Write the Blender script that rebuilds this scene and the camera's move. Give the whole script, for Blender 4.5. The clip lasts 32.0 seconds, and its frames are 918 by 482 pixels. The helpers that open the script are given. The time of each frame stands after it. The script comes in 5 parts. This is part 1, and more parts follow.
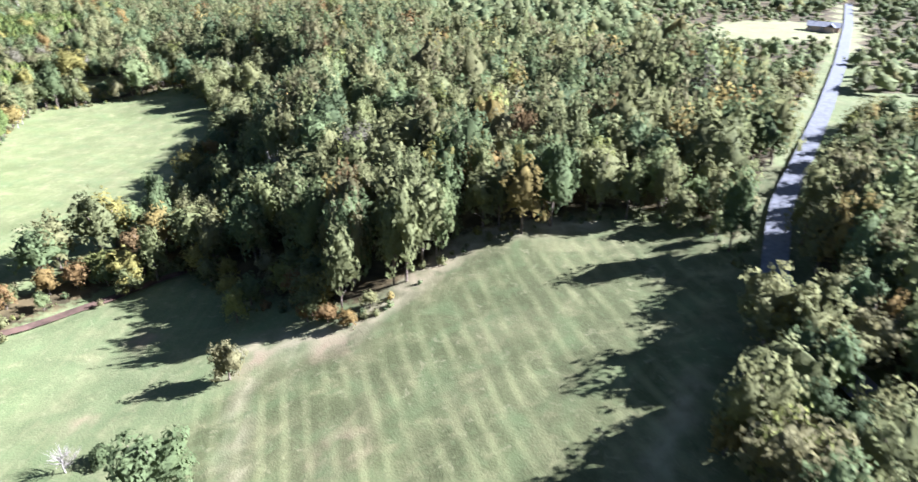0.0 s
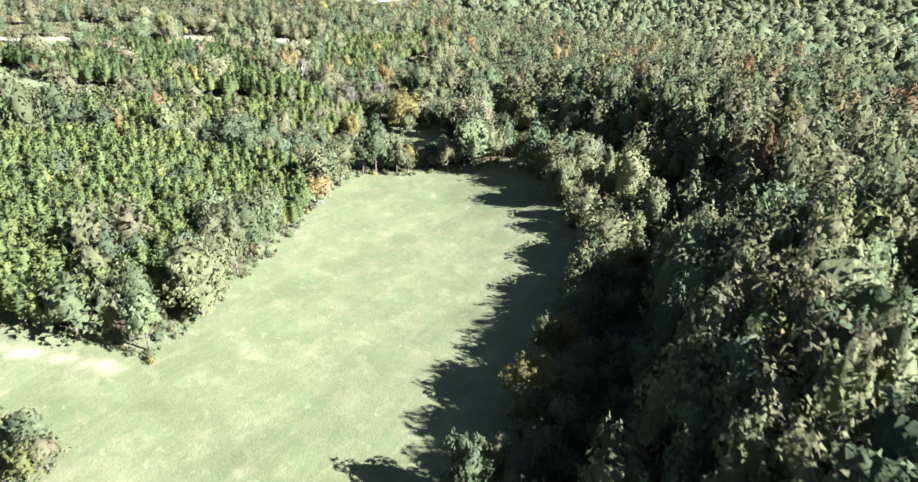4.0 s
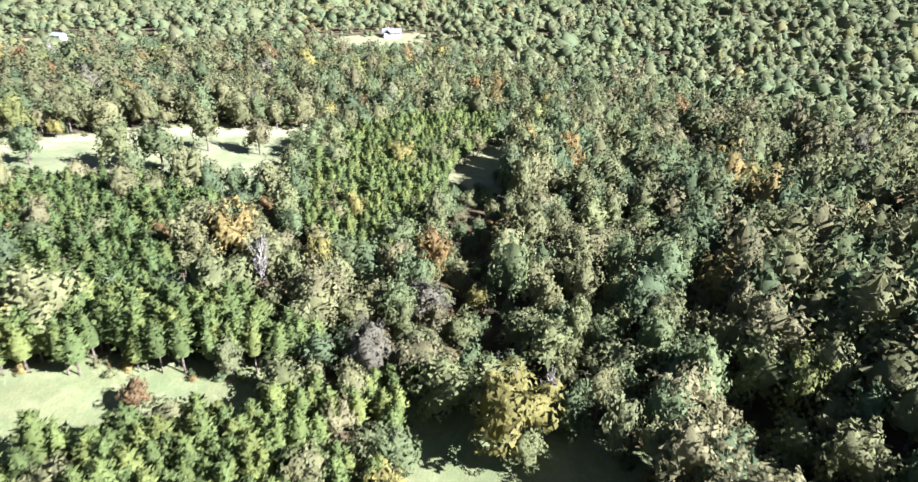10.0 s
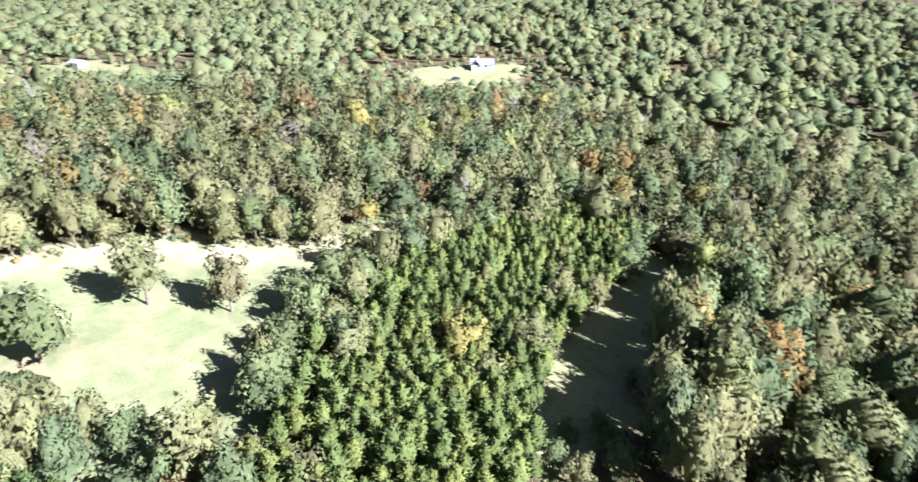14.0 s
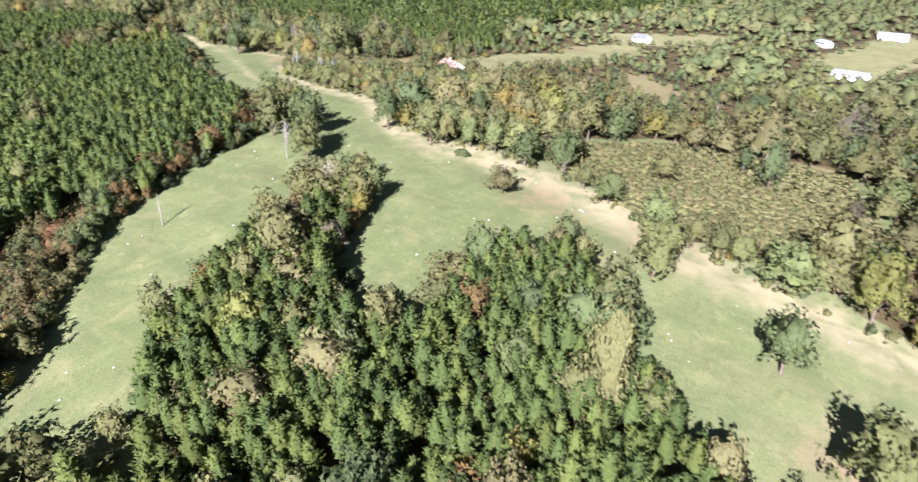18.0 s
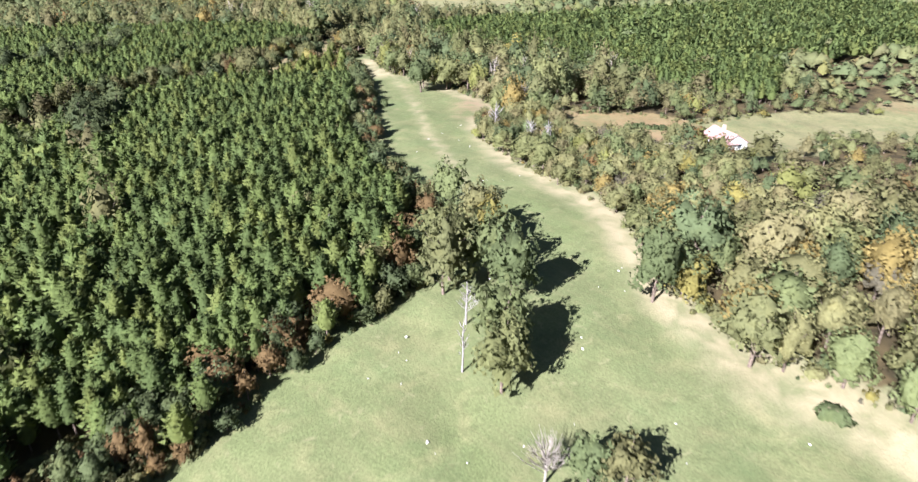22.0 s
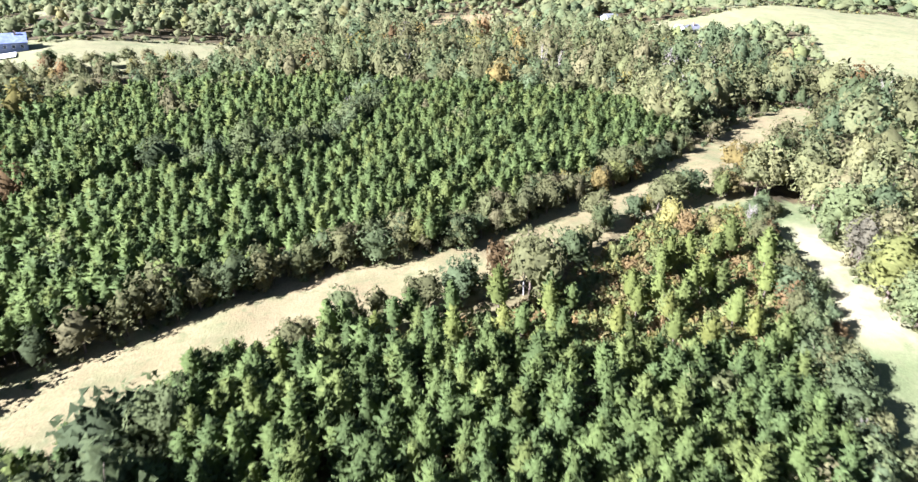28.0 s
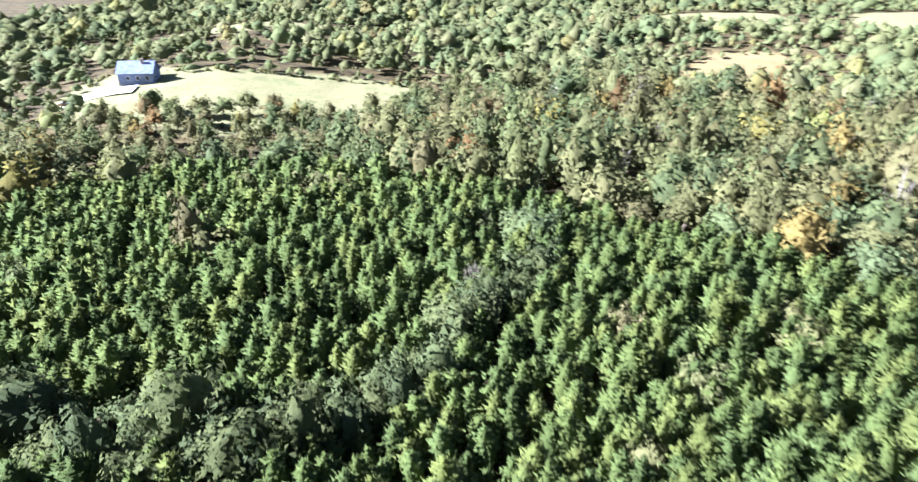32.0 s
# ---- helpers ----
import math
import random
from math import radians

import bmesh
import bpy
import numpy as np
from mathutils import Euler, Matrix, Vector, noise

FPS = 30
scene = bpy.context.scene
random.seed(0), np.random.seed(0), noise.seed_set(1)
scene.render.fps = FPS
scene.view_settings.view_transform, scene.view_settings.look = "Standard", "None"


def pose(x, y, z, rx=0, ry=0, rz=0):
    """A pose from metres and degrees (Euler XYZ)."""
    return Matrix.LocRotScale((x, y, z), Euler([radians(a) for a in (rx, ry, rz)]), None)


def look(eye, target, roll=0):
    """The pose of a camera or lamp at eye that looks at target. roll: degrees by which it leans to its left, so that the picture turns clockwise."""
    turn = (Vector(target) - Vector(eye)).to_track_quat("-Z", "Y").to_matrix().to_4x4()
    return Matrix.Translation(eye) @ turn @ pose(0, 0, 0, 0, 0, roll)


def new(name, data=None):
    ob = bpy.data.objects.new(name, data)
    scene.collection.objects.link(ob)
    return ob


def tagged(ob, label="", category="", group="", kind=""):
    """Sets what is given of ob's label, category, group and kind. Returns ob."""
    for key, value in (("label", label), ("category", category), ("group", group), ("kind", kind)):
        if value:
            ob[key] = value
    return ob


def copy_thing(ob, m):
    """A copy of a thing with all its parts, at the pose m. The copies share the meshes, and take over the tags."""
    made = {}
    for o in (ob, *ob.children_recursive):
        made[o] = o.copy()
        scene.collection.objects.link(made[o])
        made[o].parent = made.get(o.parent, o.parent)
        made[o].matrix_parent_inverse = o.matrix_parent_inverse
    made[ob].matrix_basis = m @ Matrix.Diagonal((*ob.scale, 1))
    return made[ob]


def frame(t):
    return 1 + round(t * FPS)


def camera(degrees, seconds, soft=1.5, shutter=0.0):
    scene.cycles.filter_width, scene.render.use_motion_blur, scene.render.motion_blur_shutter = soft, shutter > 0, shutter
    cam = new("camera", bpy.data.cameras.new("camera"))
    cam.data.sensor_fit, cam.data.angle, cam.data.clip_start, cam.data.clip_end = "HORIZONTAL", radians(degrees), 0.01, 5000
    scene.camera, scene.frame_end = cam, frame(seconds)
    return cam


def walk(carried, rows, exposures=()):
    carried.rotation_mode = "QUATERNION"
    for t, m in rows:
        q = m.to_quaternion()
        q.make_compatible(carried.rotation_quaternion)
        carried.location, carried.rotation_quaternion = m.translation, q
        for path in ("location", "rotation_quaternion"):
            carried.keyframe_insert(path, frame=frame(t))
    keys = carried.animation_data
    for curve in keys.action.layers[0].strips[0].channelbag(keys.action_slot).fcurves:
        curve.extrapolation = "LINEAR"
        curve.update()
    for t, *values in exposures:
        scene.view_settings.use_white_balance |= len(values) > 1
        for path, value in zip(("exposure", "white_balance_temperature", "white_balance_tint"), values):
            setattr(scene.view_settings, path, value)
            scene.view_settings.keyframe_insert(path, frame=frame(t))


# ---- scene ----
cam = camera(71.3, 32.0, soft=1.4, shutter=0.3)
METRES, EYE, TILT, LEAN, TURN = 900.0, 72.9, -1.5, 4.25, 0.0
ROWS = [
    (0.0, 0.0, 0.0, 0.0, 2.5, -25.67, -5.22),
    (0.5, -0.0031, 0.0185, -0.0001, 10.32, -26.22, -5.16),
    (1.0, -0.0093, 0.0367, -0.0002, 18.1, -26.75, -5.13),
    (1.5, -0.0176, 0.0539, -0.0004, 26.35, -27.35, -4.96),
    (2.0, -0.0282, 0.0693, -0.0011, 32.67, -27.67, -4.84),
    (2.5, -0.0403, 0.0835, -0.0016, 33.02, -27.61, -4.87),
    (3.0, -0.0516, 0.0977, -0.0023, 30.6, -27.35, -4.95),
    (3.5, -0.062, 0.1122, -0.0029, 30.1, -27.3, -5.0),
    (5.5, -0.1043, 0.1719, -0.0049, 30.2, -27.26, -5.02),
    (6.0, -0.1145, 0.1866, -0.0054, 31.48, -27.32, -4.93),
    (6.5, -0.1261, 0.2007, -0.0059, 36.49, -27.66, -4.75),
    (7.0, -0.1392, 0.2139, -0.0062, 37.67, -27.7, -4.68),
    (7.5, -0.1526, 0.2265, -0.006, 38.09, -27.67, -4.68),
    (8.0, -0.1657, 0.2392, -0.0065, 38.42, -27.65, -4.63),
    (8.5, -0.1785, 0.252, -0.007, 38.75, -27.63, -4.59),
    (9.0, -0.1913, 0.2649, -0.0076, 38.12, -27.53, -4.61),
    (9.5, -0.2035, 0.2786, -0.008, 33.72, -27.23, -4.79),
    (10.0, -0.2138, 0.2927, -0.0085, 28.94, -26.82, -4.84),
    (10.5, -0.2233, 0.3079, -0.0086, 28.0, -26.77, -4.84),
    (11.0, -0.2322, 0.3232, -0.0087, 27.94, -26.78, -4.84),
    (11.5, -0.2413, 0.3385, -0.009, 27.98, -26.76, -4.8),
    (12.0, -0.251, 0.3541, -0.0092, 28.11, -26.74, -4.76),
    (12.5, -0.2606, 0.3695, -0.0094, 28.27, -26.77, -4.76),
    (13.0, -0.2693, 0.3836, -0.0096, 28.39, -26.75, -4.72),
    (13.5, -0.2743, 0.3915, -0.0096, 30.75, -26.93, -4.66),
    (15.5, -0.2864, 0.4058, -0.0088, 71.8, -29.46, -2.95),
    (16.0, -0.2916, 0.4071, -0.0091, 82.76, -29.83, -2.25),
    (16.5, -0.2983, 0.4076, -0.0096, 94.23, -30.06, -1.42),
    (17.0, -0.3061, 0.4069, -0.0103, 105.12, -30.14, -0.63),
    (17.5, -0.3141, 0.4047, -0.011, 114.08, -30.05, -0.01),
    (18.0, -0.322, 0.4011, -0.0116, 121.7, -29.98, 0.47),
    (18.5, -0.3293, 0.3963, -0.0123, 128.54, -29.81, 0.97),
    (19.0, -0.336, 0.3906, -0.0131, 132.36, -29.66, 1.22),
    (19.5, -0.3436, 0.3829, -0.0141, 134.13, -29.56, 1.34),
    (20.0, -0.3551, 0.3703, -0.0153, 135.86, -29.51, 1.44),
    (20.5, -0.3663, 0.357, -0.0166, 136.78, -29.5, 1.44),
    (21.0, -0.3775, 0.3435, -0.018, 137.24, -29.47, 1.49),
    (21.5, -0.3886, 0.3298, -0.0192, 137.51, -29.45, 1.51),
    (22.0, -0.4002, 0.3165, -0.0204, 138.04, -29.41, 1.6),
    (22.5, -0.4114, 0.303, -0.0216, 141.08, -29.27, 1.8),
    (23.0, -0.4221, 0.2891, -0.0226, 142.68, -29.22, 1.9),
    (23.5, -0.4324, 0.275, -0.0239, 146.48, -28.98, 2.16),
    (24.0, -0.4414, 0.2602, -0.0248, 151.24, -28.74, 2.42),
    (24.5, -0.4488, 0.2445, -0.0256, 155.84, -28.49, 2.62),
    (25.0, -0.4551, 0.2281, -0.0263, 160.49, -28.23, 2.82),
    (25.5, -0.4602, 0.2115, -0.027, 162.78, -28.12, 2.92),
    (27.5, -0.4798, 0.1451, -0.0289, 164.42, -28.22, 3.11),
    (28.0, -0.4854, 0.1281, -0.0295, 164.7, -28.2, 3.09),
    (28.5, -0.4907, 0.1109, -0.0301, 164.95, -28.18, 3.04),
    (29.0, -0.4959, 0.0942, -0.0307, 165.23, -28.13, 3.06),
    (29.5, -0.5006, 0.0778, -0.0316, 165.46, -28.12, 3.1),
    (30.0, -0.5051, 0.0618, -0.0323, 165.62, -28.15, 3.13),
    (30.5, -0.5094, 0.046, -0.0331, 165.8, -28.14, 3.14),
    (31.0, -0.5136, 0.03, -0.0338, 169.07, -27.94, 3.33),
    (31.5, -0.5167, 0.0137, -0.0343, 177.99, -27.3, 3.65),
    (32.0, -0.5175, -0.0031, -0.0346, 186.82, -26.61, 3.82),
]
walk(cam, [(t, pose(0, 0, EYE, TILT, LEAN, TURN) @ pose(METRES * x, METRES * y, METRES * z, 90 + pitch, roll, yaw)) for t, x, y, z, yaw, pitch, roll in ROWS],
     exposures=((0, 2.68, 5240, 18), (3, 2.58, 5240, 20), (6, 2.46, 5290, 20), (13.5, 2.58, 5290, 20), (16, 1.88, 5740, 20), (20, 1.94, 5740, 20), (23, 2.1, 5640, 20), (25.5, 2.5, 5440, 20), (28, 2.6, 5390, 21), (31, 2.68, 5340, 20), (32, 2.81, 5340, 17)))

# ---- light ----
SUN_AZIMUTH, SUN_HEIGHT = 10.0, 32.5
world = bpy.data.worlds.new("daylight")
scene.world = world
world.use_nodes = True
wn = world.node_tree.nodes
sky = wn.new("ShaderNodeTexSky")
sky.sky_type = "NISHITA"
sky.sun_disc = False
sky.sun_elevation, sky.sun_rotation = radians(SUN_HEIGHT), radians(90 - SUN_AZIMUTH)
wn["Background"].inputs["Strength"].default_value = 0.0245
world.node_tree.links.new(sky.outputs["Color"], wn["Background"].inputs["Color"])
sun_data = bpy.data.lights.new("sun", "SUN")
sun_data.energy, sun_data.angle, sun_data.color = 6.5, radians(0.5), (1.0, 0.965, 0.93)
sun = new("sun", sun_data)
ca, ce = radians(SUN_AZIMUTH), radians(SUN_HEIGHT)
sun.matrix_world = look((300 * math.cos(ca) * math.cos(ce), 300 * math.sin(ca) * math.cos(ce), 300 * math.sin(ce)), (0, 0, 0))

# ---- plan: heights of the land ----
# line of a trench added to the ravine so that its bed stays in shadow
SHADE_TRENCH = [(-70, 165), (-80, 190), (-85, 214), (-90, 245), (-88, 270), (-90, 293), (-102, 315), (-125, 332), (-150, 346), (-172, 356), (-188, 372)]
RISES = [
    (-335, -232, 40, 9.0), (-325, -340, 42, 13.0), (-720, -450, 60, 13.0), (-585, -455, 45, 9.0), (-770, -335, 50, 6.0), (-770, -270, 70, 8.0), (-2, 150, 25, 5.0), (-20, 195, 22, 4.0),
    (-32, 245, 22, 4.0), (-52, 297, 22, 4.0), (-95, 345, 22, 3.0), (60, 150, 110, 5.0), (-430, 220, 110, 12.1), (-540, -60, 130, 2.6),
    (-100, 450, 140, 5.0), (-115, 375, 55, 15.4), (-40, 320, 80, 0.1), (-46, 205, 26, 9.0), (-44, 250, 28, 9.0),
]
HOLLOWS = [
    (-82, 112, 28, -3.5), (-80, 140, 90, -8.8), (-180, 330, 90, -19.2), (-250, 460, 100, -8.4), (-60, 280, 110, -11.9), (-470, 60, 120, -0.7),
    (-330, 130, 110, -5.7), (-380, 360, 90, -1.4), (-150, 20, 120, -21.0), (-560, 300, 150, -6.2), (-420, -130, 140, -1.6), (-20, 60, 80, -7.5),
    (-300, 250, 90, -4.1), (-250, 640, 150, -22.8), (-70, 215, 70, -1.2), (-145, 260, 60, -3.0), (-215, 500, 90, -2.5),
]


def height(x, y):
    """The land's height in metres."""
    x, y = np.asarray(x, float), np.asarray(y, float)
    z = 17.0 + -0.0009 * np.clip(x, -1500, 900) + -0.0090 * np.clip(y, -900, 1200)
    for hx, hy, r, up in RISES + HOLLOWS:
        z = z + up * np.exp(-((x - hx) ** 2 + (y - hy) ** 2) / (2 * r * r))
    # the added trench, deeper than the land needs, for a darker ravine
    return z - 7.0 * np.exp(-(line_distance(x, y, SHADE_TRENCH) / 11.0) ** 2)


# ---- plan: open land ----
MEADOW_STRIPED = [(-28, 109), (-16, 118), (-10, 125), (0, 135), (11, 137), (25, 140), (37, 142), (46, 137), (52, 124), (51, 106), (48, 92), (39, 76), (30, 50), (20, -20), (-60, -20), (-75, 60), (-50, 111)]
MEADOW_CREEK = [(-121, 95), (-111, 107), (-102, 121), (-90, 135), (-80, 145), (-58, 125), (-46, 121), (-32, 114), (-27, 109), (-45, 85), (-70, 20), (-120, 40)]
MEADOW_LONG = [(-210, 287), (-202, 263), (-193, 242), (-187, 226), (-177, 195), (-171, 174), (-185, 170), (-214, 160), (-216, 146), (-182, 152), (-163, 152), (-159, 144), (-152, 133), (-141, 129), (-129, 132), (-118, 141), (-109, 155), (-103, 175), (-104, 195), (-108, 225), (-112, 252), (-117, 268), (-127, 286), (-143, 308), (-163, 323), (-175, 318), (-197, 299)]
MEADOW_NOOK = [(-244, 342), (-232, 346), (-221, 352), (-208, 348), (-194, 338), (-196, 325), (-222, 303), (-230, 312), (-236, 325)]
MEADOW_STRIP = [(-304, 276), (-298, 281), (-288, 293), (-281, 305), (-267, 321), (-273, 330), (-291, 317), (-305, 302), (-312, 288), (-312, 280)]
MEADOW_HIGH = [(-324, 399), (-347, 415), (-351, 424), (-355, 440), (-361, 492), (-366, 492), (-366, 454), (-384, 430), (-393, 425), (-400, 411), (-405, 393), (-415, 367), (-421, 343), (-427, 328), (-437, 310), (-443, 290), (-447, 272), (-444, 258), (-449, 240), (-473, 209), (-478, 182), (-482, 170), (-490, 146), (-503, 135)]
MEADOW_HIGH += [(-523, 123), (-532, 92), (-536, 60), (-530, 47), (-543, 16), (-550, 5), (-541, 6), (-523, 45), (-499, 87), (-483, 108), (-471, 128), (-460, 144), (-453, 165), (-445, 192), (-424, 209), (-403, 212), (-380, 218), (-363, 223), (-347, 236), (-337, 245), (-326, 254), (-314, 264)]
MEADOW_HIGH += [(-322, 278), (-334, 270), (-349, 260), (-358, 257), (-375, 256), (-393, 253), (-406, 261), (-408, 267), (-392, 273), (-380, 278), (-369, 287), (-366, 295), (-366, 300), (-373, 301), (-385, 301), (-402, 300), (-411, 314), (-410, 324), (-395, 334), (-384, 342), (-377, 348), (-371, 357), (-362, 367), (-357, 374), (-351, 379), (-343, 381), (-335, 386), (-326, 392)]
FIELD_BROWN = [(-512, 166), (-536, 143), (-558, 159), (-567, 180), (-552, 184), (-528, 189)]
YARD_WEST = [(-567, 180), (-596, 186), (-598, 208), (-570, 212), (-545, 205), (-528, 189), (-552, 184)]
MOWN_LANE = [(-340, 62), (-360, 50), (-380, 36), (-393, 27), (-407, 18), (-425, 8), (-447, 4), (-466, 2), (-486, -4), (-498, -12), (-516, -19), (-538, -30), (-556, -42), (-583, -61), (-615, -76), (-622, -68), (-600, -54), (-560, -28), (-535, -18), (-518, -12), (-501, -5), (-490, 2), (-476, 11), (-458, 14), (-441, 19), (-418, 25), (-405, 36), (-380, 52), (-345, 76)]
FIELD_FAR_A = [(-676, -104), (-690, -135), (-730, -192), (-760, -235), (-811, -272), (-900, -312), (-920, -200), (-760, -110)]
FIELD_FAR_B = [(-668, -250), (-668, -273), (-714, -276), (-857, -309), (-766, -224), (-692, -236)]
FIELD_HILL = [(-309, -206), (-304, -236), (-332, -238), (-360, -247), (-418, -260), (-412, -228), (-384, -203), (-369, -191), (-334, -195)]
FIELD_HILL_B = [(-257, -306), (-302, -347), (-375, -372), (-372, -355), (-300, -328), (-284, -310)]
FIELD_RUST = [(-539, -307), (-555, -345), (-581, -360), (-587, -342), (-563, -300)]
ARM_SOUTH = [(-240, 150), (-216, 147), (-182, 153), (-162, 153), (-155, 138), (-162, 118), (-185, 105), (-240, 100)]
PINE_BREAK = [(-400, -64), (-388, -45), (-376, -24), (-360, -2)]
PINE_GULLY = [(-470, -104), (-459, -86), (-447, -64), (-436, -57), (-415, -56), (-398, -60)]
PINE_CLUMP = [(-402, 83), (-408, 60), (-418, 46)]
GLADE_NORTH = [(-304, 512), (-293, 516), (-286, 491), (-286, 471), (-288, 450), (-291, 434), (-300, 455), (-301, 479)]
GLADE_EAST = [(-247, 542), (-229, 546), (-212, 539), (-230, 529)]
YARD_NORTH = [(-480, 617), (-471, 642), (-453, 673), (-440, 640), (-448, 611), (-462, 602)]
YARD_ROAD = [(126, 384), (162, 446), (193, 457), (230, 440), (215, 405), (159, 374)]
VERGE_ROAD = [(133, 244), (147, 243), (175, 236), (166, 208), (143, 211), (119, 209)]
VERGE_FAR = [(161, 301), (178, 300), (190, 290), (172, 286), (155, 288)]
YARD_FAR_WEST = [(-738, 213), (-766, 271), (-738, 274), (-708, 230)]
CUT_BARE = [(-610, 265), (-582, 294), (-555, 296), (-570, 276)]
CUT_BARE_B = [(-671, 211), (-675, 246), (-650, 238), (-655, 214)]
YARD_FAR_TOP = [(-712, 340), (-836, 378), (-823, 418), (-670, 358)]
YARD_FAR_NORTHWEST = [(-616, 478), (-612, 508), (-566, 516), (-578, 496)]
FIELD_WEST_C = [(-594, 188), (-619, 196), (-639, 213), (-681, 218), (-694, 235), (-665, 243), (-624, 234), (-597, 206)]
FIELD_FAR_C = [(-655, -420), (-670, -459), (-785, -487), (-770, -400), (-717, -371)]
FIELD_FAR_D = [(-545, -450), (-560, -474), (-612, -462), (-618, -432), (-570, -436)]
FIELD_FAR_E = [(-728, -318), (-740, -345), (-800, -352), (-810, -318), (-760, -308)]

PALE, DRY, STRAW, RUST = (0.128, 0.136, 0.066), (0.205, 0.188, 0.11), (0.200, 0.156, 0.094), (0.22, 0.155, 0.09)
LANE_WOODS = [(-44, 234), (-11, 224), (22, 223), (60, 221), (97, 221), (116, 226), (116, 234), (97, 229), (58, 229), (18, 232), (-20, 236)]
OPEN_LAND = [
    (LANE_WOODS, (0.16, 0.165, 0.09)),
    (MEADOW_STRIPED, (0.082, 0.084, 0.042)), (MEADOW_CREEK, (0.112, 0.126, 0.064)), (MEADOW_LONG, PALE), (MEADOW_NOOK, PALE), (MEADOW_STRIP, PALE),
    (MEADOW_HIGH, (0.130, 0.146, 0.074)), (FIELD_BROWN, RUST), (YARD_WEST, DRY), (MOWN_LANE, STRAW), (FIELD_FAR_A, DRY), (FIELD_FAR_B, DRY),
    (FIELD_HILL, DRY), (FIELD_HILL_B, DRY), (FIELD_RUST, RUST), (GLADE_NORTH, DRY), (GLADE_EAST, PALE), (YARD_NORTH, DRY), (YARD_ROAD, DRY),
    (VERGE_ROAD, PALE), (VERGE_FAR, PALE), (YARD_FAR_WEST, DRY), (CUT_BARE, STRAW), (CUT_BARE_B, STRAW), (YARD_FAR_TOP, DRY), (YARD_FAR_NORTHWEST, DRY), (FIELD_FAR_C, DRY), (FIELD_FAR_D, DRY), (FIELD_FAR_E, PALE), (FIELD_WEST_C, DRY),
]
ROAD = [(80, -70), (72, 0), (62, 60), (57, 95), (58, 112), (63, 124), (72, 145), (88, 172), (117, 223), (164, 310), (231, 440), (300, 580)]
HOUSE_SPOTS = [(-720, 235, 9), (-769, 337, 9), (-671, 357, 10), (-658, -302, 9), (-547, 198, 13), (-322, -225, 13), (-583, 36, 9), (-676, -235, 10), (-463, 654, 9), (-822, 374, 11), (-797, 399, 9), (-603, 500, 8), (205, 418, 12)]
RAVINE = [(-43, 122), (-58, 140), (-74, 165), (-82, 190), (-87, 212), (-93, 245), (-95, 268), (-98, 295), (-110, 314), (-132, 328), (-160, 341), (-175, 350), (-190, 366), (-203, 385), (-208, 410), (-206, 430), (-202, 460), (-198, 500), (-193, 545)]
RAVINE_WEST = [(-90, 172), (-95, 190), (-99, 215), (-104, 245), (-106, 264), (-113, 281), (-121, 295)]
RAVINE_BANK = [(-72, 262), (-78, 290), (-92, 312), (-114, 332), (-136, 347), (-158, 362), (-176, 385)]
RAVINE_CREST = [(-20, 128), (-32, 145), (-54, 168), (-64, 190), (-68, 212), (-70, 240), (-50, 272), (-54, 298), (-68, 320), (-90, 340), (-112, 355)]
CREEK = [(-170, 88), (-140, 104), (-124, 112), (-108, 120), (-104, 126), (-101, 130), (-93, 136), (-82, 147), (-70, 152)]

# ---- plan: kinds of woodland ----
PINES_LONG = [(-194, 249), (-222, 272), (-250, 262), (-285, 240), (-300, 175), (-231, 146), (-200, 160), (-186, 185), (-197, 214)]
PINES_FAR = [(-318, 240), (-250, 349), (-237, 320), (-275, 250)]
PINES_SOUTH = [(-225, 141), (-192, 146), (-176, 141), (-168, 131), (-178, 112), (-230, 100)]
PINES_WEST = [(-345, 82), (-400, 44), (-440, 28), (-500, 25), (-530, 10), (-545, 0), (-511, 45), (-484, 92), (-464, 118), (-448, 150), (-436, 185), (-425, 200), (-400, 200), (-335, 185), (-320, 140)]
PINES_LANE = [(-340, -20), (-360, 30), (-416, 10), (-445, 1), (-473, -1), (-500, -14), (-526, -26), (-550, -48), (-550, -85), (-537, -98), (-516, -112), (-473, -135), (-419, -150), (-384, -150), (-340, -110)]
PINES_RIDGE = [(-345, 490), (-328, 520), (-310, 522), (-303, 488), (-295, 449), (-283, 412), (-274, 392), (-278, 372), (-296, 374), (-312, 386), (-324, 402), (-338, 427), (-343, 460)]
PINES_STAND = [(-322, 290), (-342, 268), (-362, 262), (-380, 259), (-397, 260), (-394, 270), (-380, 280), (-372, 284), (-362, 290), (-362, 303), (-374, 307), (-398, 307), (-402, 322), (-384, 335), (-366, 355), (-350, 372), (-330, 374), (-306, 340), (-310, 305)]
PINES_HORIZON_A = [(-620, 180), (-700, 150), (-1050, 250), (-1050, 20), (-640, -40), (-585, -10), (-590, 90)]
PINES_STRIP = [(-316, 284), (-307, 303), (-292, 319), (-274, 332), (-269, 345), (-292, 340), (-312, 324), (-323, 300)]
PINES_EDGE = [(-318, 175), (-425, 200), (-424, 207), (-403, 211), (-380, 217), (-366, 220), (-350, 211), (-325, 232), (-300, 225)]
